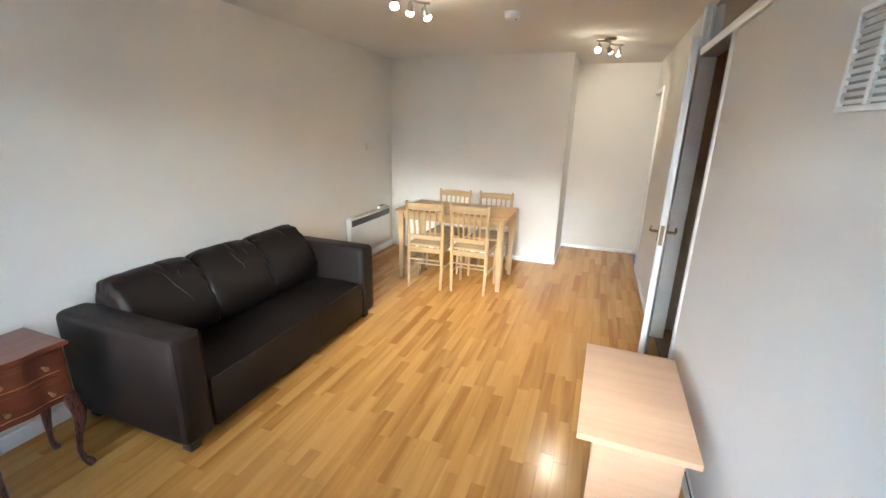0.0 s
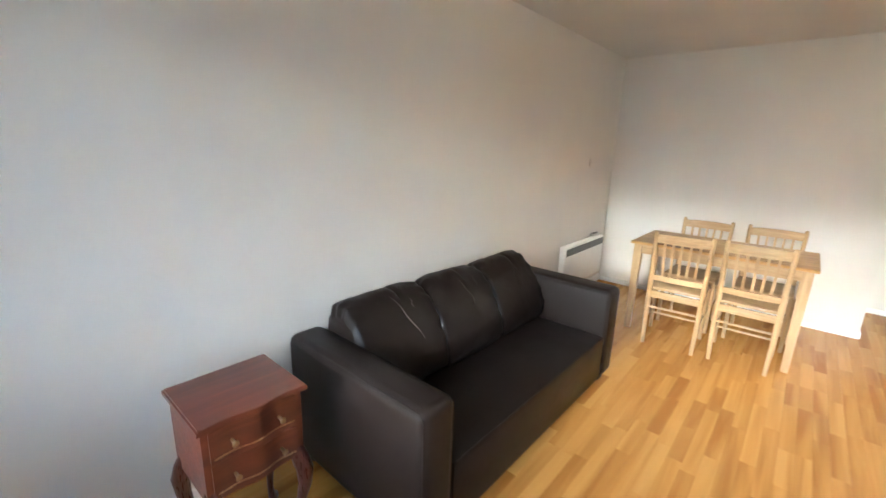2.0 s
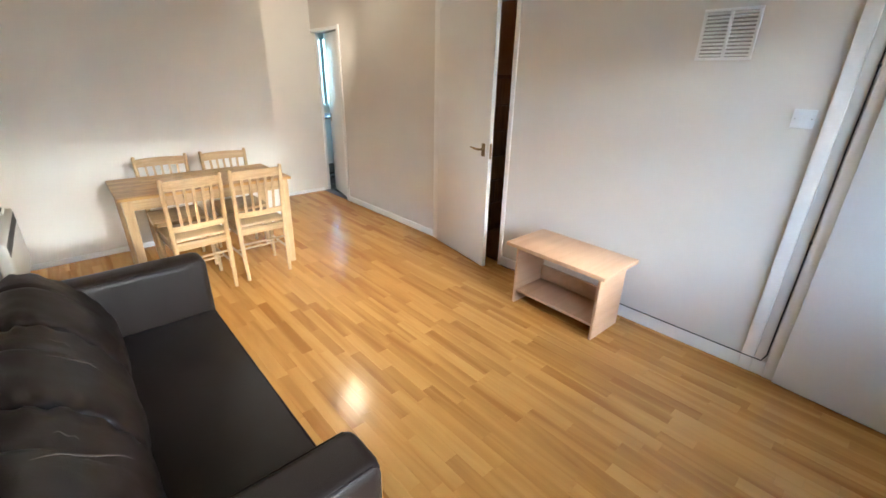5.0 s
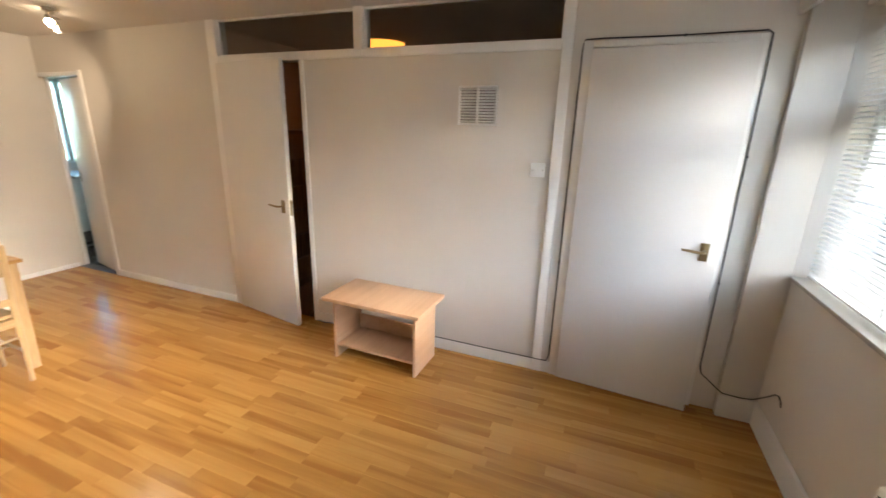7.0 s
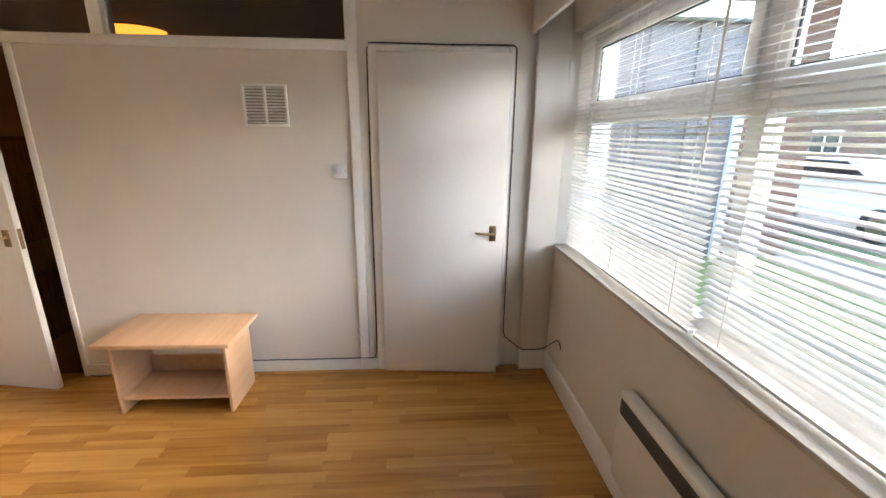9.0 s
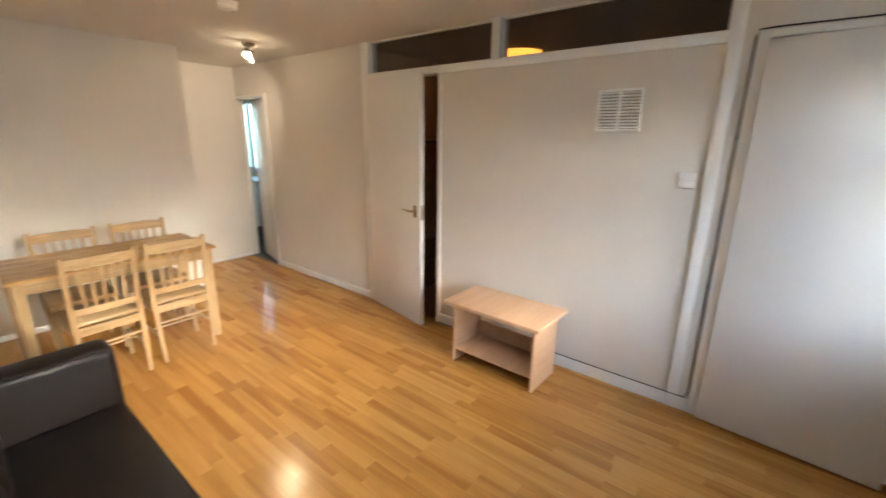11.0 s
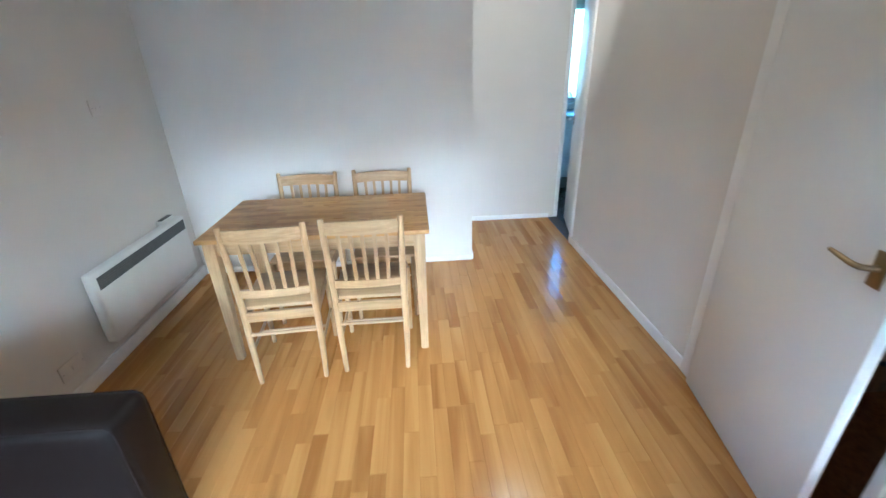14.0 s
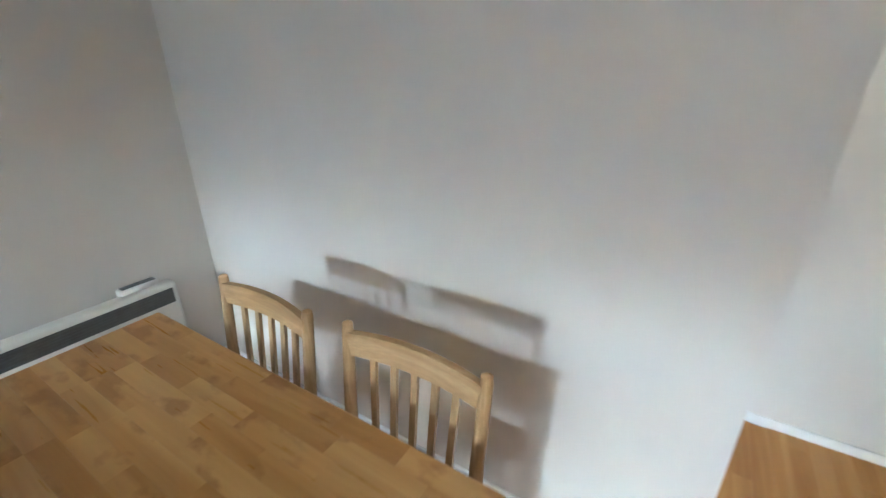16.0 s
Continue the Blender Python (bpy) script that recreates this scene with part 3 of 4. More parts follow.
for sx in (-1, 1):
    for sy in (-1, 1):
        x, y = (-0.115 if sx < 0 else 0.108), sy * 0.135
        bm = bmesh.new()
        pts = [(x, y, 0.40), (x + sx * 0.012, y + sy * 0.012, 0.36), (x + sx * 0.024, y + sy * 0.022, 0.31), (x + sx * 0.022, y + sy * 0.02, 0.25), (x + sx * 0.008, y + sy * 0.008, 0.17), (x, y, 0.09), (x + sx * 0.004, y + sy * 0.004, 0.045), (x + sx * 0.018, y + sy * 0.018, 0.016), (x + sx * 0.026, y + sy * 0.024, 0.0)]
        sweep(bm, pts, [0.026, 0.030, 0.030, 0.024, 0.016, 0.0115, 0.0125, 0.020, 0.017], 12)
        part("leg", bm, M_MAHOG_V, st)

# ---- dining table and chairs ----
TX0, TX1, TY0, TY1, TZ = -1.312, -0.157, 4.315, 4.980, 0.75
tab = thing("dining_table", "pale rubberwood dining table with a stave-glued top", "table", pose((TX0 + TX1) / 2, (TY0 + TY1) / 2, 0))
tw, td = (TX1 - TX0) / 2, (TY1 - TY0) / 2
top = part("tabletop", boxes((-tw, tw, -td, td, TZ - 0.024, TZ - 0.0008), r=0.006), M_TABLE, tab, "honey-coloured top of glued staves")
rng = random.Random(11)
rows, inset = 13, 0.006
sw = 2 * (td - inset) / rows
for j in range(rows):
    x = -tw + inset
    while x < tw - inset - 0.001:
        l = rng.uniform(0.16, 0.36)
        if tw - inset - (x + l) < 0.10:
            l = tw - inset - x
        stave = part("stave", boxes((-l / 2, l / 2, -sw / 2 + 0.0001, sw / 2 - 0.0001, -0.004, 0)), M_TABLE, top)
        stave.location = (x + l / 2, -td + inset + sw * (j + 0.5), TZ + rng.uniform(-0.0001, 0.0001))
        x += l
for s in (-1, 1):
    part("apron", boxes((-tw + 0.08, tw - 0.08, s * (td - 0.05) - 0.01, s * (td - 0.05) + 0.01, TZ - 0.10, TZ - 0.024)), M_PINE_X, tab)
    part("apron", boxes((s * (tw - 0.05) - 0.01, s * (tw - 0.05) + 0.01, -td + 0.08, td - 0.08, TZ - 0.10, TZ - 0.024)), M_PINE_X, tab)
    for q in (-1, 1):
        bm = bmesh.new()
        x, y = s * (tw - 0.052), q * (td - 0.052)
        vs = []
        for z, h in ((0.0, 0.021), (TZ - 0.10, 0.029), (TZ - 0.024, 0.029)):
            vs.append([bm.verts.new((x + a * h, y + b * h, z)) for a, b in ((-1, -1), (1, -1), (1, 1), (-1, 1))])
        for p, r2 in zip(vs, vs[1:]):
            for k in range(4):
                bm.faces.new((p[k], p[(k + 1) % 4], r2[(k + 1) % 4], r2[k]))
        bm.faces.new(vs[0][::-1])
        bm.faces.new(vs[-1])
        bmesh.ops.bevel(bm, geom=[e for e in bm.edges if abs(e.verts[0].co.z - e.verts[1].co.z) > 0.05], offset=0.005, segments=2, affect="EDGES")
        part("leg", bm, M_PINE, tab)


def curved_rail(w, z0, z1, y, bow, t, crown=0.0):
    """A rail bowed backwards (-y) in plan, and crowned on top."""
    bm = bmesh.new()
    n = 12
    rows = []
    for k in range(n + 1):
        u = 2 * k / n - 1
        yy, zz = y - bow * (1 - u * u), crown * (1 - u * u)
        rows.append([bm.verts.new((u * w, yy + a, z)) for a, z in ((-t, z0), (t, z0), (t, z1 + zz), (-t, z1 + zz))])
    for p, q in zip(rows, rows[1:]):
        for k in range(4):
            bm.faces.new((p[k], p[(k + 1) % 4], q[(k + 1) % 4], q[k]))
    bm.faces.new(rows[0][::-1])
    bm.faces.new(rows[-1])
    return bm


def dining_chair(m):
    """Stands with its back posts on the local x axis, its seat towards +y."""
    c = thing("dining_chair", "pale wooden dining chair with slatted back, tucked in at the table", "chair", m, "chairs round the table")
    w = 0.172
    for s in (-1, 1):
        bm = bmesh.new()
        sweep(bm, [(s * w * 0.96, 0.012, 0), (s * w, 0.02, 0.22), (s * w, 0.024, 0.44), (s * (w + 0.004), 0.012, 0.66), (s * (w + 0.008), -0.008, 0.868), (s * (w + 0.008), -0.009, 0.884), (s * (w + 0.008), -0.009, 0.888)],
              [0.012, 0.0155, 0.0175, 0.016, 0.0145, 0.013, 0.007], 10)
        part("back_leg", bm, M_PINE, c)
        bm = bmesh.new()
        sweep(bm, [(s * (w + 0.01), 0.375, 0), (s * (w + 0.01), 0.372, 0.43)], [0.012, 0.018], 10)
        part("front_leg", bm, M_PINE, c)
        part("side_rail", boxes((s * w - 0.009, s * w + 0.009, 0.03, 0.365, 0.375, 0.42), r=0.003), M_PINE, c)
        bm = bmesh.new()
        sweep(bm, [(s * w, 0.02, 0.20), (s * (w + 0.006), 0.372, 0.20)], 0.008, 8)
        part("side_stretcher", bm, M_PINE, c)
    part("top_rail", curved_rail(w + 0.004, 0.805, 0.866, -0.002, 0.022, 0.009, 0.006), M_PINE_X, c)
    part("lower_rail", curved_rail(w, 0.515, 0.555, 0.02, 0.014, 0.009), M_PINE_X, c)
    for k in range(5):
        u = (k - 2) * 0.056
        b = 1 - (u / w) ** 2
        bm = bmesh.new()
        p0, p1 = Vector((u * 0.92, 0.02 - 0.014 * b, 0.55)), Vector((u, -0.002 - 0.022 * b, 0.81))
        vs = [[bm.verts.new(p + Vector((a * 0.0085, q * 0.005, 0))) for a, q in ((-1, -1), (1, -1), (1, 1), (-1, 1))] for p in (p0, p1)]
        for i in range(4):
            bm.faces.new((vs[0][i], vs[0][(i + 1) % 4], vs[1][(i + 1) % 4], vs[1][i]))
        bm.faces.new(vs[0][::-1])
        bm.faces.new(vs[1])
        part("slat", bm, M_PINE, c)
    part("seat", boxes((-w - 0.016, w + 0.016, 0.035, 0.405, 0.432, 0.454), r=0.008), M_PINE_X, c)
    part("back_apron", boxes((-w + 0.01, w - 0.01, 0.012, 0.03, 0.375, 0.428), r=0.003), M_PINE_X, c)
    part("front_apron", boxes((-w + 0.01, w - 0.01, 0.358, 0.376, 0.375, 0.428), r=0.003), M_PINE_X, c)
    bm = bmesh.new()
    sweep(bm, [(-w, 0.19, 0.20), (w, 0.19, 0.20)], 0.008, 8)
    part("cross_stretcher", bm, M_PINE_X, c)
    bm = bmesh.new()
    sweep(bm, [(-w, 0.018, 0.30), (w, 0.018, 0.30)], 0.009, 8)
    part("back_stretcher", bm, M_PINE_X, c)
    return c


chair = dining_chair(pose(-0.907, 4.143, 0, 0, 0, 4.0))
copy_thing(chair, pose(-0.472, 4.184, 0, 0, 0, 0.5))
copy_thing(chair, pose(-0.916, 5.068, 0, 0, 0, 178.5))
copy_thing(chair, pose(-0.436, 5.080, 0, 0, 0, 180.5))

# ---- low beech bench for a television ----
bench = thing("tv_stand", "low beech-laminate television stand with one open shelf", "tv stand", pose(0.857, 2.32, 0, 0, 0, -1.0))
part("top", boxes((-0.21, 0.21, -0.37, 0.37, 0.449, 0.475), r=0.003), M_BEECH, bench)
for s in (-1, 1):
    part("side_panel", boxes((-0.15, 0.17, s * 0.312 - 0.009, s * 0.312 + 0.009, 0.0, 0.449), r=0.0015), M_BEECH, bench)
part("shelf", boxes((-0.135, 0.15, -0.303, 0.303, 0.085, 0.103), r=0.0015), M_BEECH, bench)
part("front_rail", boxes((-0.146, -0.13, -0.303, 0.303, 0.415, 0.449), r=0.0015), M_BEECH, bench)
part("back_panel", boxes((0.150, 0.165, -0.303, 0.303, 0.06, 0.215), r=0.0015), M_BEECH, bench)

# ---- panel heaters ----
def heater(m, length, label, control=False):
    """Local x runs along the wall, local y stands out from it; z = 0 is the lower edge."""
    h = thing("panel_heater", label, "heater", m, "panel heaters")
    bm = bmesh.new()
    box(bm, -length / 2, length / 2, 0.022, 0.085, 0.0, 0.41, r=0.016, seg=3)
    part("casing", bm, M_HEAT, h)
    g = part("grille", boxes((-length / 2 + 0.022, length / 2 - 0.022, 0.082, 0.0868, 0.315, 0.385), r=0.002), M_GRILLE, h, "dark outlet grille")
    for k in range(5):
        z = 0.324 + k * 0.0125
        part("grille_bar", boxes((-length / 2 + 0.05, length / 2 - 0.05, 0.0865, 0.089, z, z + 0.004)), M_GRILLE, g)
    if control:
        c = part("control_box", boxes((-length / 2 + 0.05, -length / 2 + 0.20, 0.004, 0.05, 0.40, 0.432), r=0.006), M_HEAT, h)
        part("control_panel", boxes((-length / 2 + 0.06, -length / 2 + 0.19, 0.012, 0.044, 0.431, 0.4345), r=0.001), M_GRILLE, c, "dark control panel")
    for s in (-1, 1):
        part("wall_bracket", boxes((s * length * 0.3 - 0.02, s * length * 0.3 + 0.02, 0.0, 0.022, 0.06, 0.36)), M_STEEL, h)
    return h


heater(pose(XL, 4.815, 0.165, 0, 0, -90), 0.93, "white panel heater with dark grille on the wall by the table", True)
heater(pose(-0.415, YW, 0.19, 0, 0, 0), 0.74, "white panel heater with a dark grille under the window")

# ---- vent, switches, alarm ----
vent = thing("wall_vent", "white louvred ventilation grille on the partition", "vent", pose(XR, 1.793, 1.745, 0, 0, 0))
part("frame", boxes((-0.012, 0.0, -0.128, 0.128, -0.118, -0.104), (-0.012, 0, -0.128, 0.128, 0.104, 0.118), (-0.012, 0, -0.128, -0.112, -0.104, 0.104), (-0.012, 0, 0.112, 0.128, -0.104, 0.104), (-0.012, 0, -0.008, 0.008, -0.104, 0.104), r=0.002), M_PLASTIC, vent)
part("backing", boxes((-0.003, -0.001, -0.112, 0.112, -0.104, 0.104)), M_VENT, vent)
for k in range(12):
    for y0, y1 in ((-0.112, -0.008), (0.008, 0.112)):
        s = part("louvre", boxes((-0.0075, 0.0075, y0, y1, -0.0008, 0.0008)), M_PLASTIC, vent)
        s.matrix_local = pose(-0.006, 0, -0.0955 + k * 0.0174, 0, 40, 0)


def wall_switch(m, label, w=0.147, rockers=2, material=None, name="light_switch", category="switch"):
    material = material or M_PLASTIC
    s = thing(name, label, category, m)
    part("plate", boxes((-0.010, 0.0, -w / 2, w / 2, -0.043, 0.043), r=0.003), material, s)
    for k in range(rockers):
        y = (k - (rockers - 1) / 2) * 0.03
        part("rocker", boxes((-0.0135, -0.009, y - 0.007, y + 0.007, -0.012, 0.012), r=0.0015), material, s)
    for y in (-w / 2 + 0.012, w / 2 - 0.012):
        bm = bmesh.new()
        sweep(bm, [(-0.009, y, 0), (-0.0112, y, 0)], 0.003, 8)
        part("screw", bm, M_STEEL, s)
    return s


wall_switch(pose(XR, 1.387, 1.371), "white double light switch on the partition", 0.088)
wall_switch(pose(XL, 4.905, 1.333, 0, 0, 180), "white heating control plate on the wall above the heater", 0.086, 1, M_WALL)
wall_switch(pose(XL, 4.13, 0.19, 0, 0, 180), "white fused spur plate low on the wall under the heater", 0.146, 1, M_WALL, "fused_spur", "socket")
alarm = thing("smoke_alarm", "round white smoke alarm on the ceiling", "smoke alarm", pose(-0.105, 3.80, HC, 180))
bm = bmesh.new()
lathe(bm, [(0.060, 0), (0.060, 0.012), (0.054, 0.016), (0.056, 0.03), (0.046, 0.042), (0.02, 0.046), (0.001, 0.046)])
part("casing", bm, M_PLASTIC, alarm)
bm = bmesh.new()
sweep(bm, [(0.025, 0, 0.043), (0.025, 0, 0.048)], 0.008, 12)
part("test_button", bm, M_GRILLE, alarm)

# ---- ceiling spotlights ----
def spotlight_bar(m, heads, label):
    """heads: along the bar, which way each points, whether it is lit."""
    b = thing("ceiling_spotlight", label, "ceiling light", m, "ceiling spotlights")
    bm = bmesh.new()
    lathe(bm, [(0.05, 0.0), (0.05, -0.018), (0.044, -0.024), (0.001, -0.024)])
    part("ceiling_plate", bm, M_STEEL, b)
    bm = bmesh.new()
    n = 16
    sweep(bm, [((2 * k / n - 1) * 0.17, 0.035 * math.sin(math.pi * (2 * k / n - 1)), -0.04) for k in range(n + 1)], 0.008, 8)
    sweep(bm, [(0, 0, -0.02), (0, 0, -0.042)], 0.008, 8)
    part("bar", bm, M_STEEL, b)
    for along, aim, lit in heads:
        y = 0.035 * math.sin(math.pi * along / 0.17)
        p = Vector((along, y, -0.045))
        d = Vector(aim).normalized()
        q = p + Vector((0, 0, -0.045))
        h = bmesh.new()
        sweep(h, [p, q], 0.006, 8)
        sweep(h, [q - d * 0.03, q - d * 0.022, q + d * 0.0, q + d * 0.03], [0.008, 0.015, 0.017, 0.026], 14)
        hd = part("head", h, M_STEEL, b)
        g = bmesh.new()
        sweep(g, [q + d * 0.0305, q + d * 0.034, q + d * 0.045, q + d * 0.052], [0.024, 0.025, 0.022, 0.010], 14)
        part("bulb", g, M_BULB if lit else M_PLASTIC, hd, "lit bulb" if lit else "bulb that is out")
        if lit:
            eye = b.matrix_world @ (q + d * 0.075)
            spot(eye, eye + (b.matrix_world.to_3x3() @ d), lit, 80, 0.7)
    return b


spotlight_bar(pose(-0.60, 3.14, HC, 0, 0, 68), ((-0.145, (-0.2, -0.35, -0.9), L1), (0.0, (0.1, 0.2, -1), L1), (0.145, (0.4, -0.2, -0.8), L1)), "nickel ceiling spotlight bar with three lit bulbs")
spotlight_bar(pose(0.56, 4.86, HC, 0, 0, 48), ((-0.145, (-1.9, -0.785, -2.6), L2 * 1.2), (0.0, (0.873, 0.45, -0.4), L2 * 1.5), (0.145, (0.2, 0.1, -1), 0)), "nickel ceiling spotlight bar with one dead bulb")

# ---- cable clipped round the second door ----
cable = thing("black_cable", "thin black cable clipped along the skirting and round the door frame", "cable", pose(0, 0, 0))
XC = XR - 0.006
crv = [(XC - 0.012, 3.112, 0.006), (XC - 0.022, 3.04, 0.006), (XC - 0.022, 2.92, 0.02), (XC - 0.018, 2.82, 0.06), (XC - 0.010, 2.72, 0.090), (XC - 0.010, 2.2, 0.0905), (XC - 0.010, 1.6, 0.089), (XC - 0.010, 1.26, 0.090), (XC - 0.018, 1.215, 0.095), (XC, 1.200, 0.13), (XC, 1.198, 0.6), (XC, 1.200, 1.2), (XC, 1.198, 1.9), (XC, 1.197, 2.06), (XC, 1.185, 2.094), (XC, 1.1, 2.097), (XC, 0.8, 2.094), (XC, 0.45, 2.098), (XC, 0.345, 2.099), (XC, 0.325, 2.085), (XC, 0.322, 1.9), (XC, 0.320, 1.2), (XC, 0.318, 0.6), (XC, 0.318, 0.27), (XC - 0.002, 0.305, 0.225), (XC - 0.01, 0.27, 0.20), (1.115, 0.222, 0.165), (1.096, 0.19, 0.148), (1.090, 0.10, 0.146), (1.084, 0.045, 0.155), (1.04, 0.03, 0.20), (0.97, 0.025, 0.255), (0.90, 0.023, 0.315), (0.86, 0.021, 0.33), (0.83, 0.02, 0.315), (0.825, 0.017, 0.29)]
bm = bmesh.new()
sweep(bm, crv, 0.0036, 8)
part("cord", bm, M_BLACK, cable)
for p in ((XR - 0.012, 1.198, 1.6), (XR - 0.012, 1.198, 0.8), (XR - 0.012, 0.7, 2.095), (XR - 0.012, 0.319, 1.5), (XR - 0.012, 0.318, 0.8)):
    part("clip", boxes((p[0], XR, p[1] - 0.006, p[1] + 0.006, p[2] - 0.006, p[2] + 0.006), r=0.002), M_BLACK, cable)

# ---- dark bedroom behind the partition ----
structure("floor_bedroom", boxes((XR + 0.05, 4.0, 0.9, 4.12, -0.12, 0.0)), M_WARDROBE, "dark wooden bedroom floor", "floor")
structure("wall_bedroom", boxes((3.9, 4.0, 0.8, 4.22, -0.1, HC), (XR + T, 3.9, 0.8, 0.9, -0.1, HC), (XR + T, 3.9, 4.12, 4.22, -0.1, HC)), M_BEDWALL, "brown bedroom walls", "wall")
# thin sheet added under the ceiling; its brown colour carries the room's shade
structure("ceiling_bedroom", boxes((XR + T, 3.9, 0.9, 4.12, HC - 0.006, HC - 0.001)), M_BEDWALL, "bedroom ceiling sheet with the room's shade in its brown", "ceiling")
structure("wall_cupboard", boxes((1.9, 1.95, -0.24, 0.8, -0.1, HC), (XR + T, 1.9, -0.34, -0.24, -0.1, HC)), M_WALL, "plain back of the cupboard", "wall")
lampo = thing("ceiling_lamp", "glowing orange dome lamp on the bedroom ceiling", "ceiling light", pose(2.20, 3.06, HC - 0.006, 180))
bm = bmesh.new()
lathe(bm, [(0.20, 0.0), (0.20, 0.012), (0.185, 0.03), (0.15, 0.055), (0.09, 0.075), (0.001, 0.082)], seg=28)
part("shade", bm, M_ORANGE, lampo, "orange glass dome")
bm = bmesh.new()
lathe(bm, [(0.206, -0.001), (0.208, 0.006), (0.203, 0.011)], seg=28)
part("rim", bm, M_BRASS, lampo)
ward = thing("chest_of_drawers", "tall brown wooden chest of drawers in the dark bedroom", "chest", pose(1.95, 3.80, 0))
part("carcass", boxes((-0.5, 0.5, -0.02, 0.30, 0.0, 1.55), r=0.004), M_WARDROBE, ward)
for k in range(6):
    dr = part("drawer", boxes((-0.48, 0.48, -0.038, -0.021, 0.08 + k * 0.242, 0.305 + k * 0.242), r=0.004), M_WARDROBE, ward)
    part("pull", boxes((-0.08, 0.08, -0.06, -0.038, 0.195 + k * 0.242, 0.21 + k * 0.242), r=0.003), M_BLACK, dr)

# ---- kitchen behind the third door ----
structure("floor_kitchen", boxes((XR + 0.05, 3.4, 4.7, 8.0, -0.12, -0.004)), M_KFLOOR, "dark grey vinyl kitchen floor", "floor")
structure("wall_kitchen", boxes((3.4, 3.5, 4.6, 8.1, -0.1, HC), (XR + T, 3.4, 4.6, 4.7, -0.1, HC), (XA - 0.12, XR, 6.53, 8.1, -0.1, HC),
                                (XR, 3.4, 8.0, 8.1, -0.1, 1.0), (XR, 3.4, 8.0, 8.1, 2.1, HC), (XR, 1.3, 8.0, 8.1, 1.0, 2.1), (2.9, 3.4, 8.0, 8.1, 1.0, 2.1)), M_WALL, "white kitchen walls", "wall")
kw = structure("window_4", boxes((1.3, 2.9, 8.0, 8.05, 1.0, 1.05), (1.3, 2.9, 8.0, 8.05, 2.05, 2.1), (1.3, 1.35, 8.0, 8.05, 1.05, 2.05), (2.85, 2.9, 8.0, 8.05, 1.05, 2.05), (2.07, 2.13, 8.0, 8.05, 1.05, 2.05), r=0.004), M_UPVC, "white kitchen window with pale green frosted panes", "window")
for a, b in ((1.35, 2.07), (2.13, 2.85)):
    p = part("pane", boxes((a, b, 8.02, 8.028, 1.05, 2.05)), M_FROST, kw)
    p.visible_shadow = False
for k, x in enumerate((1.24, 1.84, 2.44)):
    u = thing("base_cabinet", "white kitchen base cabinet on a dark plinth", "cabinet", pose(x, 7.38, 0), "kitchen base cabinets")
    part("body", boxes((0, 0.598, 0.02, 0.6, 0.15, 0.86)), M_KUNIT, u)
    part("plinth", boxes((0, 0.598, 0.06, 0.08, 0.0, 0.15)), M_GRILLE, u)
    d = part("door", boxes((0.003, 0.595, 0.0, 0.019, 0.155, 0.855), r=0.003), M_KUNIT, u)
    bm = bmesh.new()
    sweep(bm, [(0.06, 0.0, 0.66), (0.06, -0.03, 0.66), (0.06, -0.03, 0.80), (0.06, 0.0, 0.80)], 0.006, 8)
    part("handle", bm, M_STEEL, d)
wt = tagged(new("worktop", mesh_of("worktop", boxes((1.24, 3.04, 7.355, 8.0, 0.86, 0.90), r=0.006), M_WORKTOP)), "grey laminate kitchen worktop", "worktop")
tap = thing("kitchen_tap", "chrome kitchen tap standing behind the worktop edge", "tap", pose(1.75, 7.86, 0.90))
bm = bmesh.new()
sweep(bm, [(0, 0, 0), (0, 0, 0.16), (0, -0.03, 0.21), (0, -0.09, 0.22), (0, -0.15, 0.20), (0, -0.16, 0.17)], [0.018, 0.014, 0.012, 0.011, 0.011, 0.011], 12)
part("spout", bm, M_STEEL, tap)
bm = bmesh.new()
sweep(bm, [(0, 0, 0.09), (0.05, 0, 0.10), (0.09, 0, 0.105)], [0.010, 0.009, 0.007], 10)
part("lever", bm, M_STEEL, tap)

# ---- outside ----
structure("ground", boxes((-400, 400, -400, 400, -0.5, -0.25)), M_GRASS, "mown green lawn", "lawn")
structure("pavement", boxes((-60, 60, -8.9, -6.7, -0.25, -0.22), (-60, 4.5, -5.4, -4.7, -0.25, -0.22)), M_PAVE, "pale concrete path across the lawn", "path")
structure("road", boxes((-80, 80, -18, -10.6, -0.25, -0.235)), M_ROAD, "grey asphalt road", "road")


